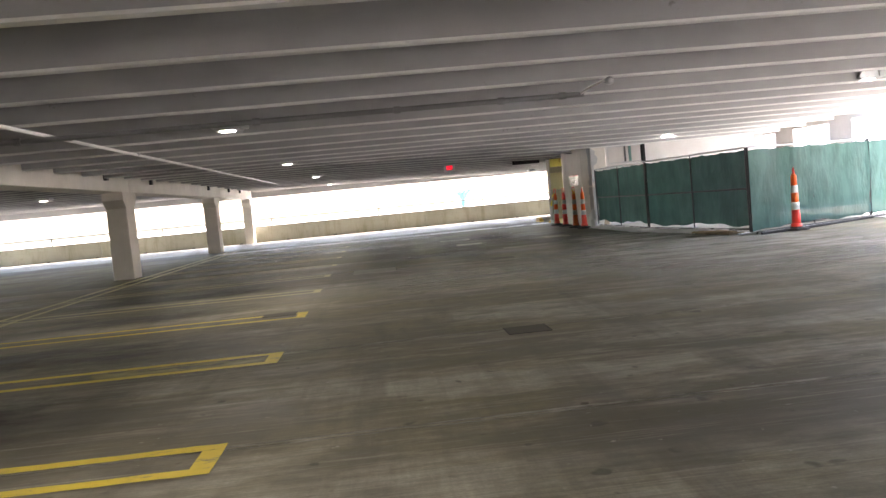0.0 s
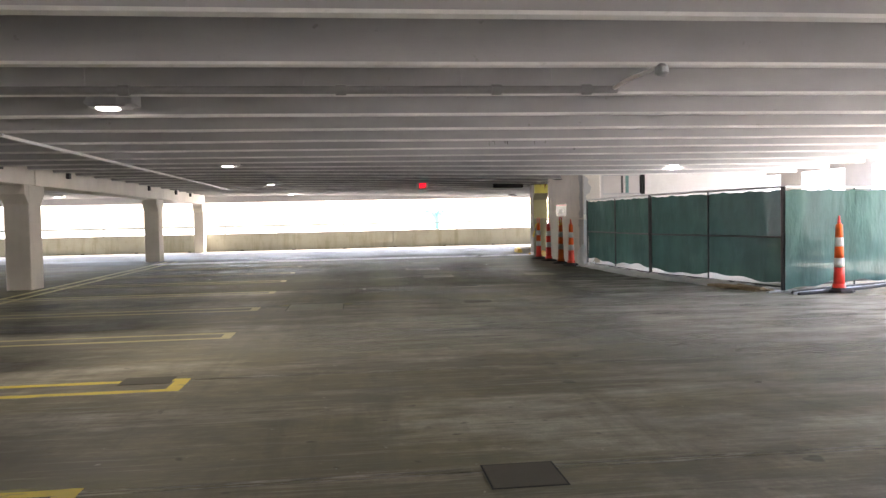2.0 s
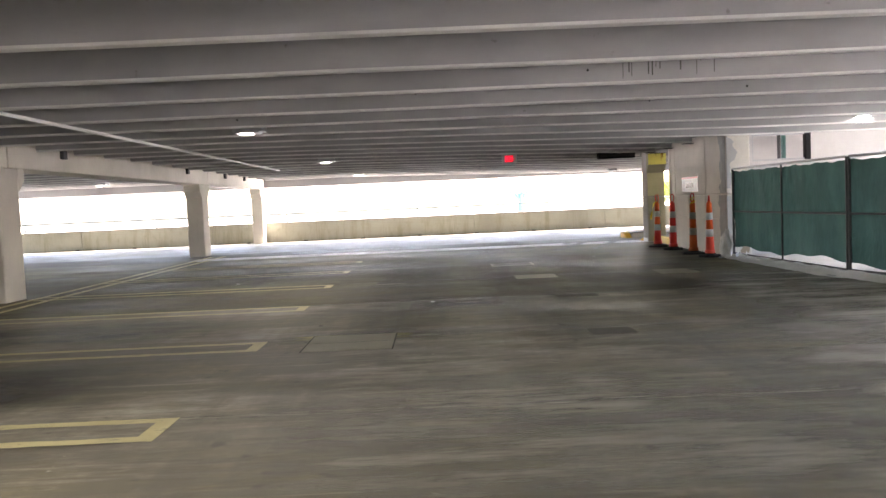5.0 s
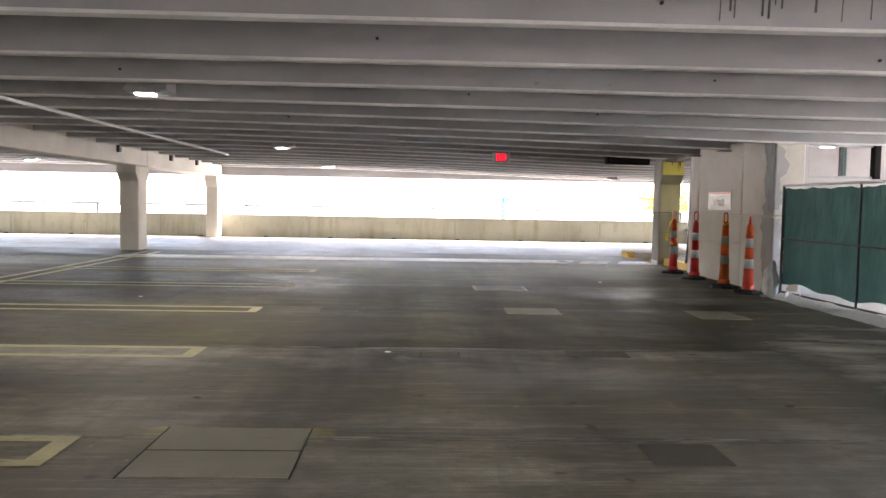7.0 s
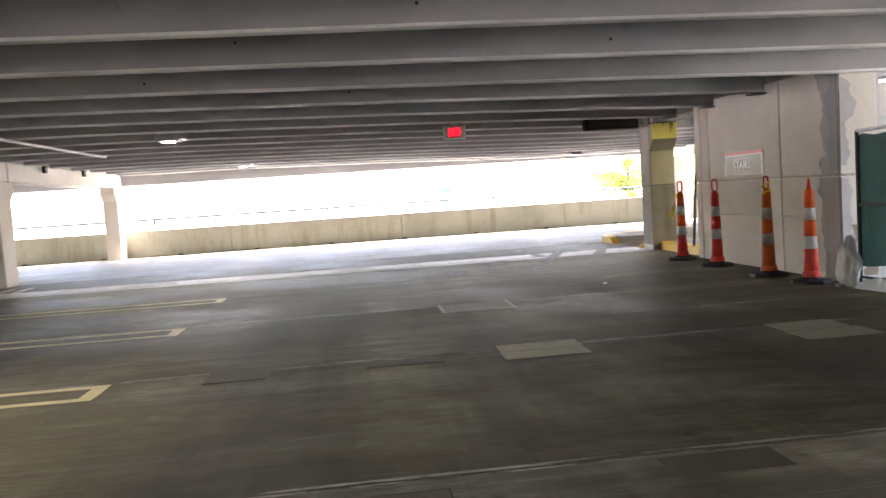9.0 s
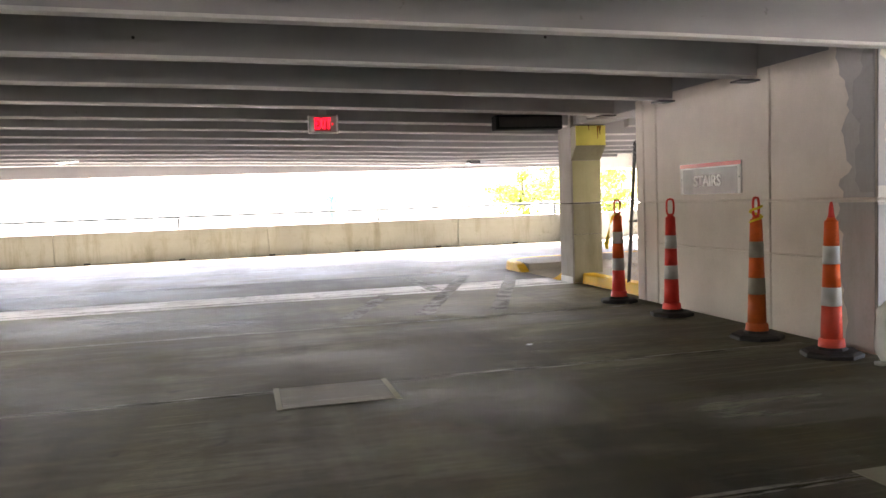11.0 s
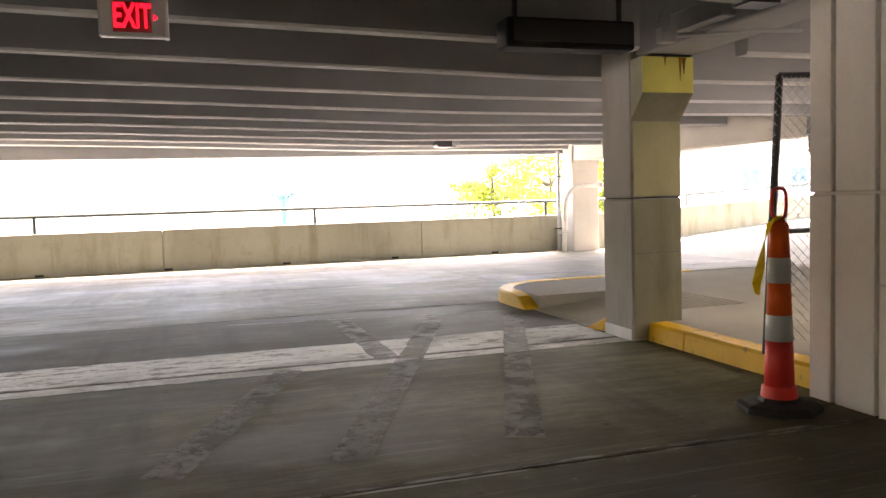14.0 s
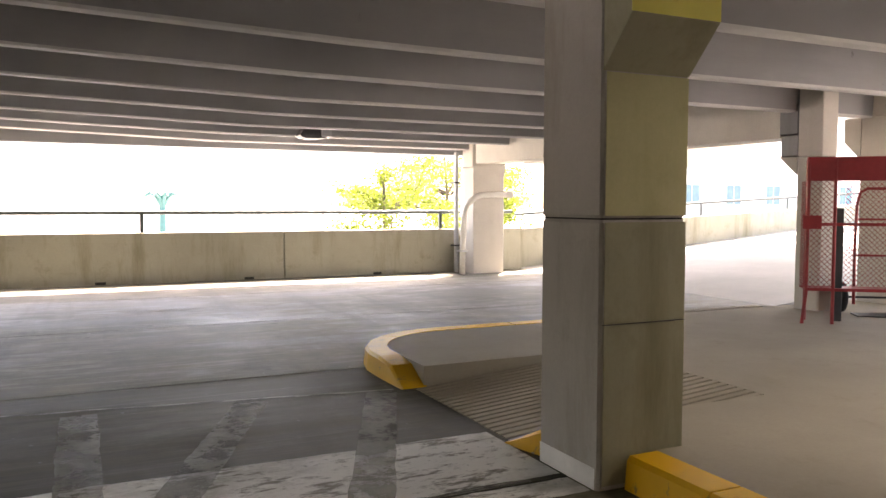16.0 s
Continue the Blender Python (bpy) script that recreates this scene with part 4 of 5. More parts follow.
# ---- site fence ----
def lattice(w, h, pitch, r, bm=None):
    """Crossed straight wires filling a rectangle in x and z."""
    bm = bm or bmesh.new()
    k = -h
    i = 0
    while k < w:
        for s in (0, 1):
            x0, x1 = max(0, k), min(w, k + h)
            z0, z1 = x0 - k, x1 - k
            if x1 - x0 > 0.02:
                if s:
                    z0, z1 = h - z0, h - z1
                tube([(x0, 0.004 * (1 - 2 * s), z0), (x1, 0.004 * (1 - 2 * s), z1)], r, 3, bm)
        k += pitch
    return bm


def fence_panel(a, b, seed, drop=0.13, lift=0.0):
    """Temporary steel panel with a green windscreen tied to it."""
    a, b = Vector((*a, 0)), Vector((*b, 0))
    L = (b - a).length
    ob = thing("fence_panel", a, "temporary steel fence panel with green mesh windscreen", "fence", "site fence panels")
    ob.rotation_euler = (0, 0, math.atan2(b.y - a.y, b.x - a.x))
    H = 1.72
    for x in (0.03, L / 2, L - 0.03):
        part("post", tube([(x, 0, 0.0), (x, 0, H)], 0.021 if x != L / 2 else 0.016, 10), M_STEEL, ob)
    part("top_rail", tube([(0.03, 0, H), (L - 0.03, 0, H)], 0.019), M_GALV, ob)
    part("middle_rail", tube([(0.03, 0, 0.90), (L - 0.03, 0, 0.90)], 0.016), M_STEEL, ob)
    part("bottom_rail", tube([(0.03, 0, 0.09), (L - 0.03, 0, 0.09)], 0.016), M_STEEL, ob)
    for x in (0.03, L - 0.03):
        part("foot", box(x - 0.035, -0.30, 0.0, x + 0.035, 0.30, 0.03, 0.006), M_GALV, ob)
    rnd = random.Random(seed)
    bm = bmesh.new()
    nx, nz = 46, 16
    ph = [rnd.uniform(0, 6.28) for _ in range(6)]
    grid = []
    for i in range(nx + 1):
        x = 0.01 + (L - 0.02) * i / nx
        top = H - 0.025 - 0.022 * abs(math.sin(x * 4.1 + ph[0])) - 0.02 * abs(math.sin(x * 9.7 + ph[1])) + lift
        bot = drop + 0.03 * math.sin(x * 2.3 + ph[2]) + 0.018 * math.sin(x * 7.0 + ph[3])
        col = []
        for j in range(nz + 1):
            z = bot + (top - bot) * j / nz
            tie = min(1, 3.5 * min(j / nz, abs(j / nz - 0.5) + 0.08, 1 - j / nz + 0.03))
            d = -0.028 + tie * (0.014 * math.sin(x * 3.3 + z * 2.2 + ph[4]) + 0.009 * math.sin(x * 8.6 - z * 5.0 + ph[5]) + 0.010 * noise.noise((x * 2, z * 2, seed)))
            col.append(bm.verts.new((x, d, z)))
        grid.append(col)
    for p, q in zip(grid, grid[1:]):
        for j in range(nz):
            bm.faces.new((p[j], p[j + 1], q[j + 1], q[j]))
    part("windscreen", bm, M_FABRIC, ob, "green woven mesh windscreen", smooth=True)
    return ob


PA, PB, PC, PD, PE = (7.16, 22.62), (7.30, 18.66), (8.05, 14.86), (11.60, 16.42), (15.2, 18.0)
fence_panel(PB, PA, 11, 0.20)
fence_panel(PC, PB, 12, 0.17)
fence_panel(PC, PD, 13, 0.08)
fence_panel(PD, PE, 14, 0.08)


def crumple(name, path, width, height, label, category, seed, mat=M_SHEET):
    """A low crumpled sheet lying along a line."""
    rnd = random.Random(seed)
    bm = bmesh.new()
    P = [Vector((*p, 0)) for p in path]
    rows = []
    n = 60
    for i in range(n + 1):
        t = i / n * (len(P) - 1)
        k = min(int(t), len(P) - 2)
        p = P[k].lerp(P[k + 1], t - k)
        d = (P[k + 1] - P[k]).normalized()
        nr = Vector((-d.y, d.x, 0))
        row = []
        for j in range(9):
            u = j / 8 - 0.5
            bump = (0.5 + 0.5 * math.cos(u * 2 * math.pi)) ** 0.8
            z = 0.004 + height * bump * (0.55 + 0.8 * abs(noise.noise((i * 0.23, u * 4, seed)))) + 0.012 * rnd.random()
            row.append(bm.verts.new(p + nr * (u * width * (1 + 0.35 * noise.noise((i * 0.2, 3.3, seed)))) + Vector((0, 0, max(0.003, z)))))
        rows.append(row)
    for a, b in zip(rows, rows[1:]):
        for j in range(8):
            bm.faces.new((a[j], a[j + 1], b[j + 1], b[j]))
    return solid(name, bm, mat, label, category)


crumple("plastic_sheet", [(7.10, 22.35), (7.16, 20.5), (7.22, 18.6), (7.62, 16.6), (7.92, 15.5)], 0.46, 0.11, "crumpled white plastic sheet along the fence foot", "plastic sheet", 3)
bm = bmesh.new()
bmesh.ops.create_icosphere(bm, subdivisions=4, radius=1)
for v in bm.verts:
    k = 1 + 0.30 * noise.noise(v.co * 1.7) + 0.16 * noise.noise(v.co * 4.5)
    taper = 1 - 0.35 * max(0, v.co.z)
    v.co = Vector((7.0 + v.co.x * 0.115 * k * taper, 22.56 + v.co.y * 0.14 * k * taper, max(0.0, 0.27 + v.co.z * 0.29 * k)))
solid("plastic_bag", bm, M_SHEET, "crumpled white plastic bag standing by the pier", "bag", smooth=True)
for i, (px, py, hh) in enumerate(((7.02, 22.10, 0.14), (7.06, 21.80, 0.17), (7.03, 21.2, 0.08))):
    bm = bmesh.new()
    prism([(-0.05, 0), (0.06, 0), (0.035, hh), (-0.06, hh * 0.9)], -0.006, 0.006, "y", bm)
    bmesh.ops.transform(bm, matrix=pose(px, py, 0.0, 8, 0, 40 + 25 * i), verts=bm.verts)
    solid("plastic_scrap", bm, M_SHEET, "torn scrap of white plastic on the deck", "scrap")
rnd = random.Random(8)
for i in range(6):
    L = rnd.uniform(0.7, 1.5)
    x, y, a = 7.62 + rnd.uniform(-0.12, 0.2), 15.75 + rnd.uniform(-0.45, 0.45), rnd.uniform(78, 118)
    bm = box(-L / 2, -0.045, 0.0, L / 2, 0.045, 0.038, 0.004)
    bmesh.ops.transform(bm, matrix=pose(x, y, 0.001 + 0.039 * (i // 3), 0, 0, a), verts=bm.verts)
    solid("plank", bm, M_WOOD, "loose raw lumber plank lying by the fence", "plank", group="loose planks")
for i, (yo, r) in enumerate(((-0.20, 0.03), (-0.30, 0.022), (-0.42, 0.026))):
    pts = [(8.0 + 0.9 * k, 14.72 + yo + 0.40 * k + 0.05 * math.sin(k * 1.7 + i), r) for k in range(8)]
    solid("hose", tube(pts, r, 8), M_RUBBER if i != 1 else M_GALV, "black hose lying along the fence foot" if i != 1 else "loose grey pipe lying along the fence foot", "hose", group="hoses by the fence")

# ---- leaning chain-link panel behind the kerb ----
cp = thing("gate_panel", (7.36, 27.40, 0.0), "rusty chain-link panel leaning behind the kerb", "fence")
part("post", tube([(0, 0, 0.0), (0.18, 0.06, 2.06)], 0.026, 10), M_STEEL, cp)
part("top_rail", tube([(0.18, 0.06, 2.06), (2.4, -0.10, 2.10)], 0.022, 8), M_STEEL, cp)
part("middle_rail", tube([(0.05, 0.03, 0.98), (2.35, -0.12, 1.0)], 0.018, 8), M_STEEL, cp)
part("far_post", tube([(2.35, -0.14, 0.15), (2.4, -0.10, 2.10)], 0.024, 8), M_STEEL, cp)
bm = lattice(2.28, 1.85, 0.075, 0.0022)
bmesh.ops.transform(bm, matrix=pose(0.07, 0.04, 0.2, 0, 0, -3.5), verts=bm.verts)
part("chain_link", bm, M_GALV, cp, "galvanised chain-link wire")

# ---- red mesh cart and hand truck ----
ct = thing("mesh_cart", (11.47, 31.30, 0.15), "red steel mesh cart standing on the pavement", "cart")
ct.rotation_euler = (0, 0, radians(-38))
W, D, H = 1.55, 0.28, 1.60
for x, y in ((0, 0), (0.24, 0.0), (W, 0), (0.05, D), (W, D)):
    part("leg", tube([(x - (0.03 if x == 0 and y == 0 else 0), y, 0.0), (x, y, 0.3), (x, y, H)], 0.017, 8), M_RED, ct)
part("head_panel", box(-0.02, -0.012, H - 0.22, W + 0.02, 0.006, H + 0.01, 0.004), M_RED, ct, "broad red head panel")
for z in (0.32, 0.95):
    part("shelf_rail", box(-0.015, -0.015, z, W + 0.015, 0.015, z + 0.03), M_RED, ct)
part("shelf", box(0, 0, 0.33, W, D, 0.345), M_RED, ct)
part("tag_plate", box(-0.05, -0.03, 0.92, 0.12, -0.016, 1.05, 0.004), M_RED, ct)
bm = lattice(0.23, 1.05, 0.05, 0.003)
bmesh.ops.transform(bm, matrix=pose(0.01, 0, 0.33), verts=bm.verts)
part("side_mesh", bm, M_RED, ct, "red expanded-metal mesh")
bm = lattice(D, 1.05, 0.05, 0.003)
bmesh.ops.transform(bm, matrix=pose(0, 0, 0.33, 0, 0, 90), verts=bm.verts)
part("side_mesh", bm, M_RED, ct, "red expanded-metal mesh")
bm = lattice(W - 0.42, 1.05, 0.05, 0.003)
bmesh.ops.transform(bm, matrix=pose(0.40, D, 0.33), verts=bm.verts)
part("back_mesh", bm, M_RED, ct, "red expanded-metal mesh")
part("upright", box(0.27, 0.06, 0.02, 0.34, 0.12, 1.12, 0.006), M_STEEL, ct, "dark steel upright")
ht = thing("hand_truck", (12.50, 31.55, 0.15), "red hand truck with black rubber wheels", "hand truck")
ht.rotation_euler = (0, 0, radians(-38))
for s in (0, 0.34):
    part("rail", tube([(s, 0.02, 0.10), (s, 0.04, 0.7), (s, 0.0, 1.15), (s, -0.10, 1.28)], 0.016, 8), M_RED, ht)
part("handle", tube([(0, -0.10, 1.28), (0.06, -0.12, 1.32), (0.28, -0.12, 1.32), (0.34, -0.10, 1.28)], 0.016, 8), M_RED, ht)
for z in (0.25, 0.62, 1.0):
    part("crossbar", tube([(0, 0.03, z), (0.34, 0.03, z)], 0.012, 8), M_RED, ht)
part("toe_plate", box(-0.03, -0.24, 0.0, 0.37, 0.02, 0.012, 0.003), M_STEEL, ht)
part("axle", tube([(-0.12, 0.10, 0.17), (0.46, 0.10, 0.17)], 0.012, 8), M_STEEL, ht)
for s in (-0.13, 0.42):
    wl = part("wheel", tube([(s + 0.025, 0.10 + 0.125 * math.cos(a), 0.17 + 0.125 * math.sin(a)) for a in [2 * math.pi * i / 24 for i in range(24)]], 0.043, 10, closed=True), M_RUBBER, ht, "black rubber wheel", smooth=True)
    bm = bmesh.new()
    prism([(0.10 + 0.09 * math.cos(a), 0.17 + 0.09 * math.sin(a)) for a in [2 * math.pi * i / 16 for i in range(16)]], s + 0.008, s + 0.042, "x", bm)
    part("hub", bm, M_RED, wl)

# ---- drain pipes at the parapet ----
dp = thing("drain_pipe", (11.52, 38.86, 0.0), "white drain pipe bending across the parapet column", "pipe")
bend = [(0.04 + 0.42 * (1 - math.cos(a)), 0, 1.06 + 0.42 * math.sin(a)) for a in [i * math.pi / 2 / 8 for i in range(9)]]
part("run", tube([(0.0, 0, 0), (0.02, 0, 0.8)] + bend + [(1.0, 0, 1.49)], 0.055, 12), M_PVC, dp, smooth=True)
part("coupling", tube([(0.93, 0, 1.487), (1.05, 0, 1.49)], 0.07, 12), M_PVC, dp)
part("coupling", tube([(0.012, 0, 0.72), (0.02, 0, 0.82)], 0.066, 12), M_PVC, dp)
part("strap", box(-0.07, -0.06, 0.42, 0.08, 0.1, 0.46), M_GALV, dp)
dq = thing("downpipe", (11.64, 39.36, 0.0), "slim grey downpipe at the parapet end", "pipe")
part("run", tube([(0, 0, 0), (0, 0, 2.3)], 0.045, 10), M_GALV, dq)
for z in (0.5, 1.7):
    part("bracket", box(-0.06, -0.055, z, 0.06, 0.12, z + 0.03), M_STEEL, dq)


# ---- floor markings and patches, laid just above the strips ----
def slab(name, x0, y0, x1, y1, mat, label, category, z=0.004, kind="structure", bev=0.0):
    return solid(name, box(x0, y0, 0.0005, x1, y1, z, bev), mat, label, category, kind)


def ragged(x0, x1, y0, y1, seed, z=0.0036, step=0.05, jit=0.018, shift=(0, 0)):
    """A painted strip along x whose edges are frayed and broken."""
    bm = bmesh.new()
    n = max(2, int((x1 - x0) / step))
    rows = []
    for i in range(n + 1):
        x = x0 + (x1 - x0) * i / n
        a = jit * (noise.noise((x * 3, seed, 0)) + 0.8 * noise.noise((x * 11, seed, 3)))
        b = jit * (noise.noise((x * 3, seed, 7)) + 0.8 * noise.noise((x * 11, seed, 9)))
        rows.append((bm.verts.new((x, y0 + a, z)), bm.verts.new((x, y1 + b, z))))
    for p, q in zip(rows, rows[1:]):
        bm.faces.new((p[0], q[0], q[1], p[1]))
    return bm


for k in range(9):
    yc = 4.04 + 2.74 * k
    xe = -0.24 - 0.01 * min(yc - 4, 18)
    ob = thing("stall_line", (0, yc, 0), "worn yellow hairpin parking stall line on the deck", "road marking", "stall lines", "structure")
    m = M_LINE if k < 3 else M_PALELINE
    for s in (-1, 1):
        bm = ragged(-5.3, xe, s * 0.2 - 0.05, s * 0.2 + 0.05, k * 2 + s, 0.0035, 0.06, 0.012)
        part("line", bm, m, ob)
    part("end_bar", box(xe - 0.12, -0.1495, 0.0005, xe, 0.1495, 0.0035), m, ob)
for xx in (-5.42, -5.06):
    slab("stall_divider", xx, 2.0, xx + 0.1, 30.8, M_PALELINE, "faded yellow line along the columns", "road marking", 0.0042)
ob = thing("white_band", (0, 0, 0), "broad worn white band across the driving lane", "road marking", kind="structure")
part("stripe", ragged(-5.5, 7.18, 28.86, 29.05, 41), M_BAND, ob)
part("stripe", ragged(-5.5, 7.18, 29.11, 29.86, 42), M_BAND, ob)
for i, (p, q) in enumerate((((5.07, 31.2), (5.07, 29.0)), ((6.10, 31.1), (4.32, 26.72)), ((6.97, 31.0), (5.26, 26.72)), ((4.27, 28.93), (3.44, 26.8)))):
    a, b = Vector((*p, 0)), Vector((*q, 0))
    d = (b - a).normalized()
    bm = ragged(0, (b - a).length, -0.105, 0.105, 60 + i, 0.005, 0.05, 0.014)
    bmesh.ops.transform(bm, matrix=Matrix.Translation(a) @ Matrix.Rotation(math.atan2(d.y, d.x), 4, "Z"), verts=bm.verts)
    bmesh.ops.translate(bm, vec=(0, 0, 0.0004 * i), verts=bm.verts)
    solid("ghost_line", bm, M_GHOST, "ghost of a removed diagonal marking", "road marking", "structure")
slab("concrete_patch", 0.09, 14.60, 0.92, 15.00, M_PATCH, "pale square concrete repair patch", "floor patch", 0.006, bev=0.002)
slab("concrete_patch", 0.09, 15.02, 0.92, 15.42, M_PATCH, "pale square concrete repair patch", "floor patch", 0.006, bev=0.002)
for x0, y0, x1, y1 in ((2.67, 20.36, 3.36, 20.635), (2.68, 20.65, 3.37, 20.92), (5.03, 20.12, 5.66, 20.46), (5.05, 20.475, 5.62, 20.84)):
    slab("concrete_patch", x0, y0, x1, y1, M_PATCH, "pale concrete repair patch with a sawn middle joint", "floor patch", 0.0055, bev=0.002)
for x0, y0, x1, y1 in ((2.67, 20.637, 3.37, 20.648), (5.04, 20.462, 5.64, 20.473)):
    slab("saw_cut", x0, y0, x1, y1, M_JOINT, "dark saw cut across the repair patch", "saw cut", 0.0045)
slab("concrete_patch", 2.50, 23.02, 3.27, 23.62, M_FLOOR_RAW, "grey worn repair patch flush with the deck", "floor patch", 0.0045, bev=0.002)
for x0, y0, x1, y1 in ((2.46, 23.0, 2.50, 23.64), (3.27, 23.0, 3.31, 23.64)):
    slab("patch_edge", x0, y0, x1, y1, M_PATCH, "pale mortar edge of a repair patch", "floor patch", 0.005)
slab("dark_patch", 0.34, 20.44, 0.82, 20.86, M_DARKPATCH, "dark repair strip along the joint", "floor patch", 0.005)
slab("dark_patch", 1.58, 20.50, 2.20, 20.66, M_DARKPATCH, "dark repair strip along the joint", "floor patch", 0.005)
for x0, y0, x1, y1 in ((0.078, 14.58, 0.087, 15.44), (0.923, 14.58, 0.932, 15.44), (0.09, 15.003, 0.92, 15.017)):
    slab("saw_cut", x0, y0, x1, y1, M_JOINT, "dark saw cut beside the repair patch", "saw cut", 0.0045)
# Added pale slabs, mostly out of view, that bounce daylight up to the ceiling.
slab("bounce_floor", 7.44, 18.72, 11.2, 22.86, M_PALE_SLAB, "pale slab added behind the fence to bounce light", "floor", 0.02)
slab("bounce_floor", 8.0, 16.35, 11.2, 18.72, M_PALE_SLAB, "pale slab added behind the fence to bounce light", "floor", 0.02)
slab("bounce_floor", 11.2, -13.9, 15.95, 22.9, M_PALE_SLAB, "pale slab added behind the fence to bounce light", "floor", 0.02)
slab("dark_patch", -0.86, 9.60, -0.44, 9.88, M_DARKPATCH, "dark repair patch inside a stall line", "floor patch", 0.005)
slab("dark_patch", 2.81, 14.82, 3.24, 15.17, M_DARKPATCH, "dark square repair patch", "floor patch", 0.005)
slab("dark_patch", 2.92, 17.70, 3.48, 17.95, M_DARKPATCH, "dark repair patch", "floor patch", 0.005)


def hatch(x0, y0, x1, y1, label):
    ob = thing("floor_plate", (0, 0, 0), label, "floor plate", kind="structure")
    part("plate", box(x0 + 0.012, y0 + 0.012, 0.0005, x1 - 0.012, y1 - 0.012, 0.005), M_DARKPATCH, ob)
    for a in ((x0, y0, x0 + 0.01, y1), (x1 - 0.01, y0, x1, y1), (x0 + 0.01, y0, x1 - 0.01, y0 + 0.01), (x0 + 0.01, y1 - 0.01, x1 - 0.01, y1)):
        part("edge", box(a[0], a[1], 0.0005, a[2], a[3], 0.004), M_JOINT, ob)


hatch(1.75, 6.66, 2.14, 7.03, "square sawn floor plate in the deck")
hatch(1.58, 17.62, 1.93, 17.85, "small sawn floor plate in the deck")
rnd = random.Random(21)
for i in range(14):
    x, y = rnd.uniform(-4, 6.5), rnd.uniform(3, 30)
    bm = bmesh.new()
    n = 9
    pr = [(x + rnd.uniform(0.5, 1) * 0.035 * math.cos(6.283 * k / n), y + rnd.uniform(0.5, 1) * 0.025 * math.sin(6.283 * k / n)) for k in range(n)]
    prism(pr, 0.0005, 0.006, "z", bm)
    solid("litter_scrap", bm, M_SHEET if i % 3 == 0 else M_DARKPATCH, "small flattened scrap on the deck", "litter", group="litter on the deck")


# ---- outside ----
def tree(x, y, z0, h, spread, seed):
    rnd = random.Random(seed)
    ob = thing("tree", (x, y, z0), "young tree with thin yellow-green spring leaves", "tree", "trees outside")
    trunk = bmesh.new()
    pts = [Vector((0.10 * math.sin(i * 0.9 + seed), 0.08 * math.cos(i * 1.3), h * i / 9)) for i in range(10)]
    tube(pts, 0.2, 9, trunk, radii=[0.20 * (1 - 0.09 * i) for i in range(10)])
    tips = []
    for i in range(26):
        t = rnd.uniform(0.28, 0.95)
        base = pts[min(9, int(t * 9))]
        a, e = rnd.uniform(0, 6.283), rnd.uniform(0.15, 0.75)
        L = spread * (1.15 - 0.75 * abs(t - 0.5)) * rnd.uniform(0.55, 1.0)
        d = Vector((math.cos(a), math.sin(a), e))
        limb = [base + d * L * s + Vector((0, 0, 0.12 * L * s * s)) + Vector((rnd.uniform(-1, 1), rnd.uniform(-1, 1), 0)) * 0.05 * L for s in (0, 0.3, 0.6, 1.0)]
        tube(limb, 0.05, 5, trunk, radii=[0.06, 0.04, 0.025, 0.01])
        tips.append(limb)
        for q in (0.45, 0.7, 0.9):
            p = limb[0].lerp(limb[3], q)
            dd = Vector((rnd.uniform(-1, 1), rnd.uniform(-1, 1), rnd.uniform(0, 0.8))).normalized() * L * 0.4
            tube([p, p + dd * 0.5, p + dd], 0.02, 4, trunk, radii=[0.02, 0.014, 0.006])
            tips.append([p, p + dd * 0.4, p + dd * 0.7, p + dd])
    part("trunk", trunk, M_BARK, ob)
    verts, faces = [], []
    for limb in tips:
        for _ in range(130):
            p = limb[rnd.randint(1, 3)] + Vector((rnd.gauss(0, 0.30), rnd.gauss(0, 0.30), rnd.gauss(0, 0.16)))
            u = Vector((rnd.uniform(-1, 1), rnd.uniform(-1, 1), rnd.uniform(-0.6, 0.6))).normalized() * rnd.uniform(0.05, 0.10)
            w = u.cross(Vector((rnd.uniform(-1, 1), rnd.uniform(-1, 1), rnd.uniform(-1, 1)))).normalized() * u.length * 0.55
            k = len(verts)
            verts += [p - u, p + w, p + u, p - w]
            faces.append((k, k + 1, k + 2, k + 3))
    me = bpy.data.meshes.new("crown")
    me.from_pydata([tuple(v) for v in verts], [], faces)
    me.materials.append(M_LEAF)
    cr = new("crown", me)
    cr.parent = ob
    cr["label"] = "sparse yellow-green crown"
    return ob


tree(17.3, 58.0, -8.0, 11.4, 2.6, 4)
tree(22.6, 63.0, -8.0, 12.6, 3.6, 9)
tree(20.4, 54.0, -8.0, 10.8, 2.3, 15)

tw = thing("palm_sculpture", (13.7, 120.0, -8.0), "pale teal palm-shaped sculpture beyond the parapet", "sculpture")
part("mast", lathe([(0.5, 0), (0.42, 5), (0.36, 9.0), (0.5, 9.6)], 14), M_DARK_TEAL, tw)
for k in range(8):
    a = 2 * math.pi * k / 8 + 0.2
    fr = [(math.cos(a) * r, math.sin(a) * r, z) for r, z in ((0.2, 9.3), (0.7, 10.2), (1.4, 10.55), (2.05, 10.2))]
    part("frond", tube(fr, 0.2, 6, radii=[0.26, 0.28, 0.22, 0.08]), M_DARK_TEAL, tw)


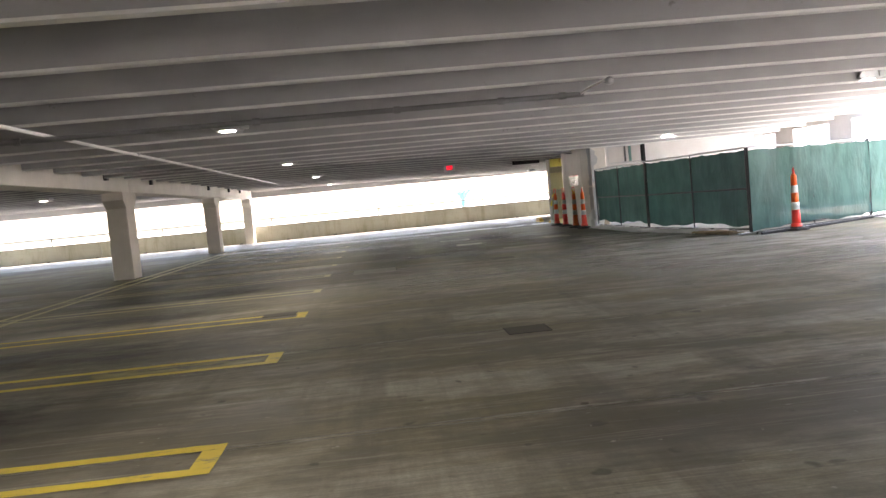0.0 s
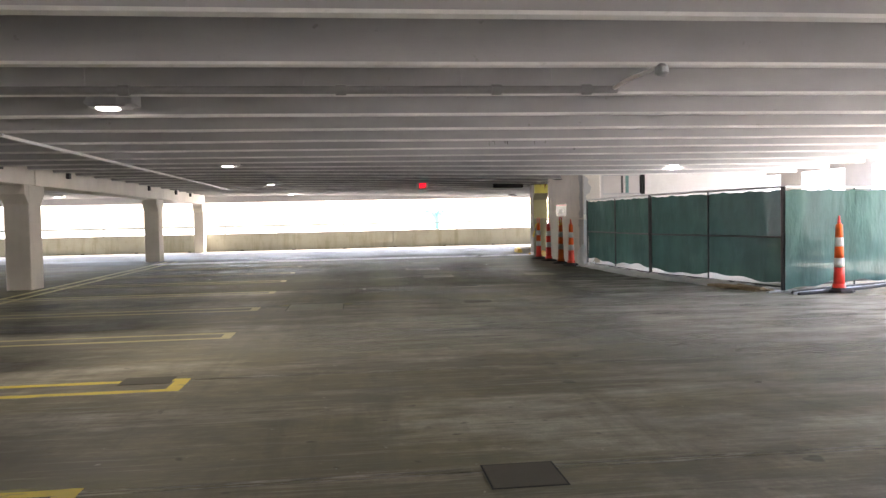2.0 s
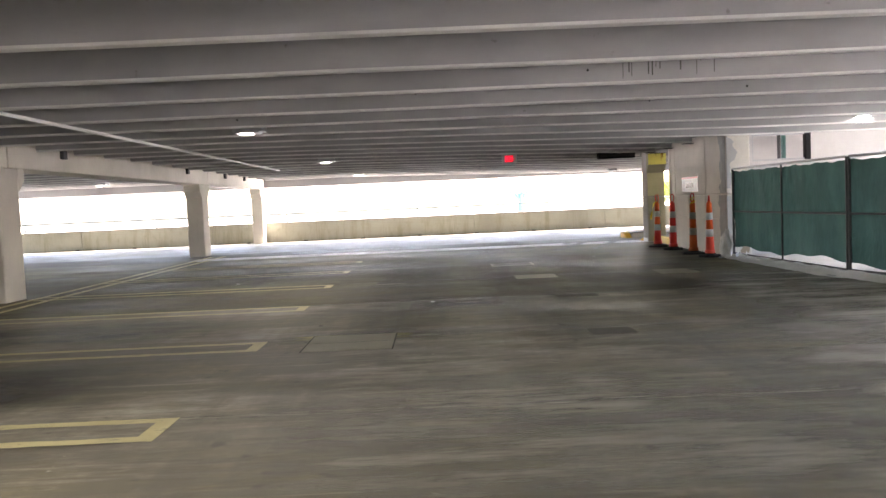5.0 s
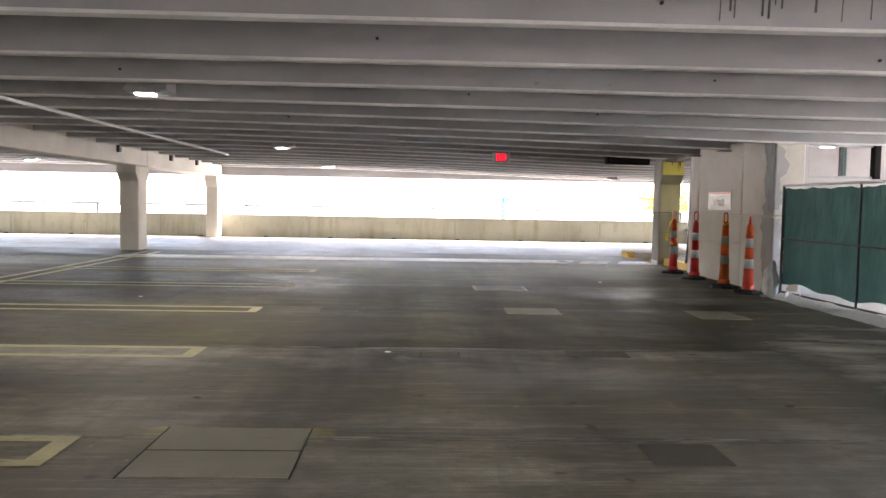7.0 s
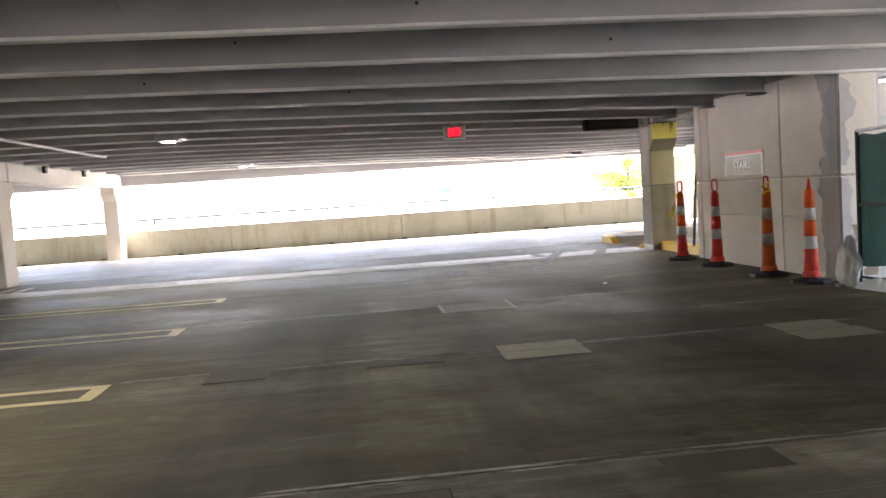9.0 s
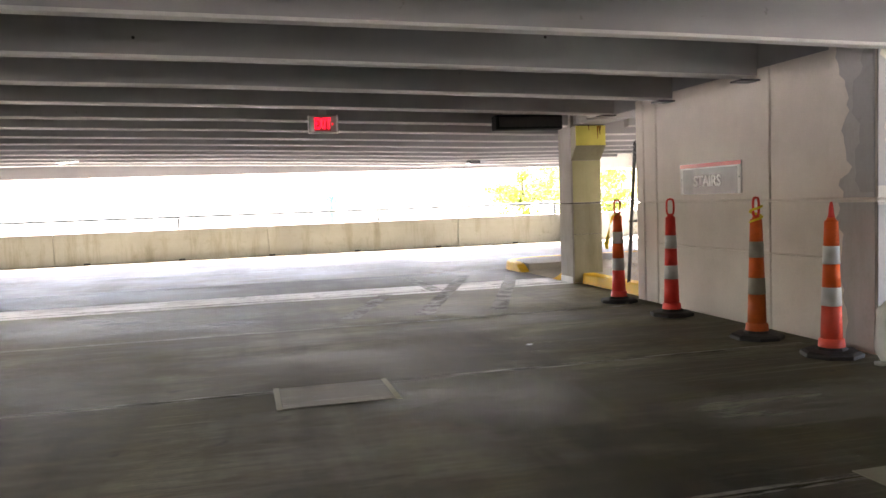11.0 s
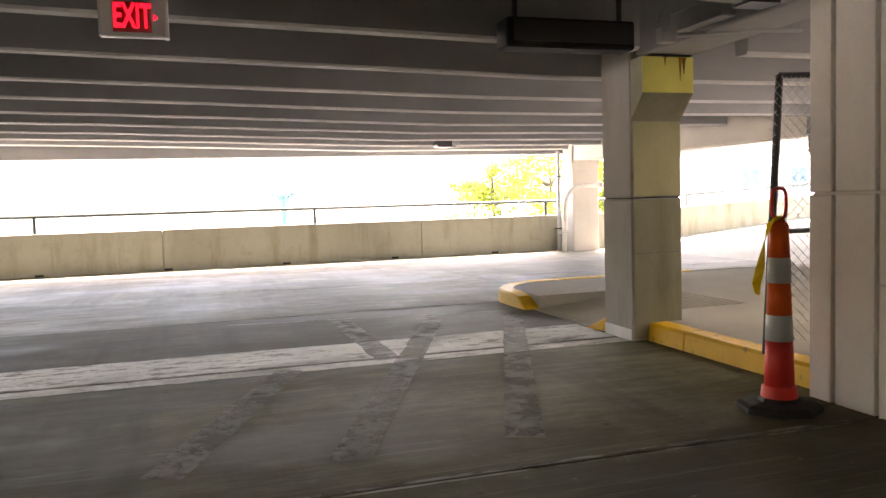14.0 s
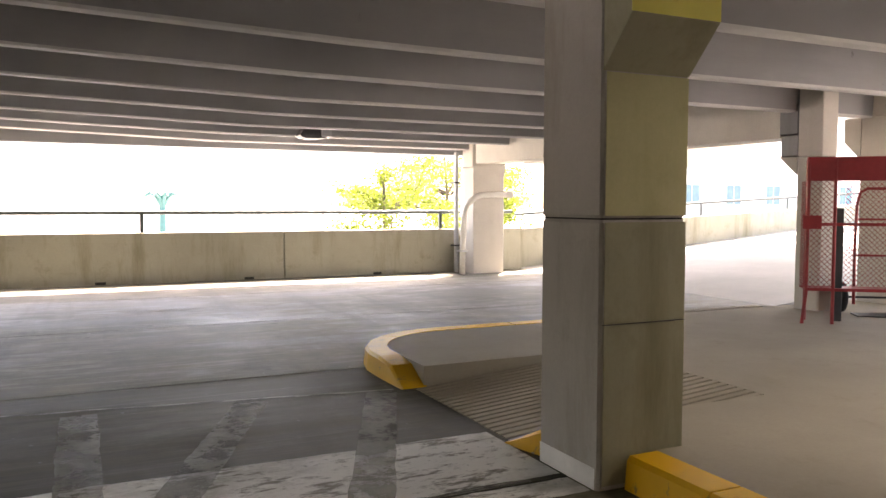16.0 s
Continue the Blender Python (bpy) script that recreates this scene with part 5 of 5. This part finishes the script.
def building(x0, y0, w, d, h, z0, floors, bays, label):
    ob = thing("building", (x0, y0, z0), label, "building")
    part("wall", box(0, 0, 0, w, d, h, 0.02), M_FACADE, ob)
    part("roof", box(-0.2, -0.2, h, w + 0.2, d + 0.2, h + 0.35, 0.02), M_FACADE, ob)
    bw, fh = w / bays, h / floors
    for f in range(floors):
        for b in range(bays):
            cx, cz = (b + 0.5) * bw, (f + 0.55) * fh
            wd = part("window", box(cx - 0.95, -0.10, cz - 0.95, cx + 0.95, 0.02, cz + 0.95, 0.02), M_WHITE, ob)
            part("pane", box(cx - 0.86, -0.115, cz - 0.86, cx - 0.03, -0.101, cz + 0.86), M_BLUE_GLASS, wd)
            part("pane", box(cx + 0.03, -0.115, cz - 0.86, cx + 0.86, -0.101, cz + 0.86), M_BLUE_GLASS, wd)
    return ob


building(46.0, 78.0, 44.0, 12.0, 20.0, -8.0, 5, 9, "pale rendered building with rows of blue windows")

# ---- dark drips on one stem ----
dr = thing("drip_stains", (0, 0, 0), "dark water drips down a ceiling stem", "stain", kind="structure")
rnd = random.Random(31)
for x in (3.36, 3.42, 3.45, 3.62, 3.66, 3.70, 3.74, 3.95, 4.12, 4.16, 4.30):
    z1 = rnd.uniform(2.50, 2.66)
    yf = 15.68 - 0.07 - 0.035 / 0.55 * (z1 - 2.48)
    w = rnd.uniform(0.005, 0.014)
    part("drip", prism([(15.5775, 2.98), (yf - 0.0025, z1), (yf + 0.006, z1), (15.586, 2.98)], x, x + w, "x"), M_DRIP, dr)


# ---- traces on the deck ----
def trace(name, x0, y0, x1, y1, mat, label, z):
    bm = bmesh.new()
    bm.faces.new([bm.verts.new(q) for q in ((x0, y0, z), (x1, y0, z), (x1, y1, z), (x0, y1, z))])
    solid(name, bm, mat, label, "floor stain", "structure")


for y in tee_joints:
    if 0 < y < 31:
        trace("joint_sealer", -5.0, y + 0.010, 7.0, y + 0.045, M_SEALER, "pale worn sealer beside the deck joint", 0.0024)
        trace("joint_sealer", -5.0, y - 0.035, 7.0, y - 0.010, M_SEALER, "pale worn sealer beside the deck joint", 0.0024)
def stain(name, x0, y0, x1, y1, mat, label):
    global layer
    layer += 1
    trace(name, x0, y0, x1, y1, mat, label, 0.0004 + 0.00007 * layer)


layer = 0
rnd = random.Random(77)
stain("yellow_smear", 4.9, 14.6, 6.7, 15.5, M_YELLOWED, "faded yellow paint smear on the deck")
stain("yellow_smear", -0.5, 15.0, 1.4, 15.6, M_YELLOWED, "faded yellow paint smear beyond a stall line")
stain("yellow_smear", -2.4, 6.4, 0.2, 7.3, M_YELLOWED, "yellow overspray round a stall line")
stain("pale_patch", 4.6, 21.5, 6.4, 22.3, M_SCRUB, "pale worn patch on the deck")
stain("pale_patch", -0.6, 10.3, 4.6, 13.4, M_SCRUB, "broad scrubbed stretch of pale deck")
stain("pale_patch", 0.4, 11.6, 3.4, 13.6, M_SCRUB, "broad scrubbed stretch of pale deck")
# Pale deck east of the aisle; light from the east is painted in too.
stain("pale_patch", 3.6, 7.0, 8.6, 14.2, M_SCRUB, "broad scrubbed stretch of pale deck")
stain("pale_patch", 4.6, 12.0, 7.6, 17.6, M_SCRUB, "broad scrubbed stretch of pale deck")
stain("pale_patch", 2.6, 8.6, 10.4, 16.8, M_PALE_LIT, "pale stretch of deck by the site fence, brightened as lit from the east")
stain("pale_patch", 4.4, 12.6, 8.2, 21.0, M_PALE_LIT, "pale stretch of deck by the site fence, brightened as lit from the east")
for k in range(9):
    yc = 4.04 + 2.74 * k
    stain("dark_stain", -5.2 + rnd.uniform(-0.2, 0.2), yc + 0.35, -0.9 + rnd.uniform(-0.4, 0.5), yc + 2.35, M_DARK_STAIN, "dark tyre and oil grime in a parking stall")
# Broad patches that darken the aisle from y 13 to 32.
for x0, x1, y0, y1 in ((0.2, 1.7, 13.5, 26.5), (2.0, 3.4, 14.0, 26.0), (3.2, 5.0, 18.0, 27.0)):
    stain("dark_lane", x0, y0, x1, y1, M_DARK_LANE, "dark streaked lane along the driving aisle")
for x0, y0, x1, y1 in ((1.0, 17.0, 2.4, 18.4), (2.9, 22.0, 4.6, 23.6), (-3.6, 22.2, 1.8, 25.6), (-1.0, 26.4, 3.4, 28.8), (-4.0, 29.2, 1.0, 32.0)):
    stain("dark_stain", x0, y0, x1, y1, M_DARK_STAIN, "broad dark patch on the deck")
bm = ragged(0, 3.2, -0.018, 0.018, 91, 0.0052, 0.05, 0.006)
bmesh.ops.transform(bm, matrix=Matrix.Translation((3.9, 31.48, 0)) @ Matrix.Rotation(math.atan2(-0.26, 1.81), 4, "Z"), verts=bm.verts)
solid("thin_line", bm, M_SEALER, "thin pale line across the driving lane", "road marking", "structure")


# ---- floor strips ----
for a, b in zip(tee_joints, tee_joints[1:]):
    if b > Y0 - 0.4 and a < Y1:
        part("floor_strip", box(X0 - 0.2, max(a, Y0 - 0.3) + 0.008, -0.02, X1 + 0.2, min(b, Y1 + 0.02) - 0.008, 0.0, 0.004), M_FLOOR_GREY if 29.0 < a < 29.2 else M_FLOOR_RAW if a > 29.2 else M_FLOOR_OLIVE if a > 17.0 else M_FLOOR, floor)
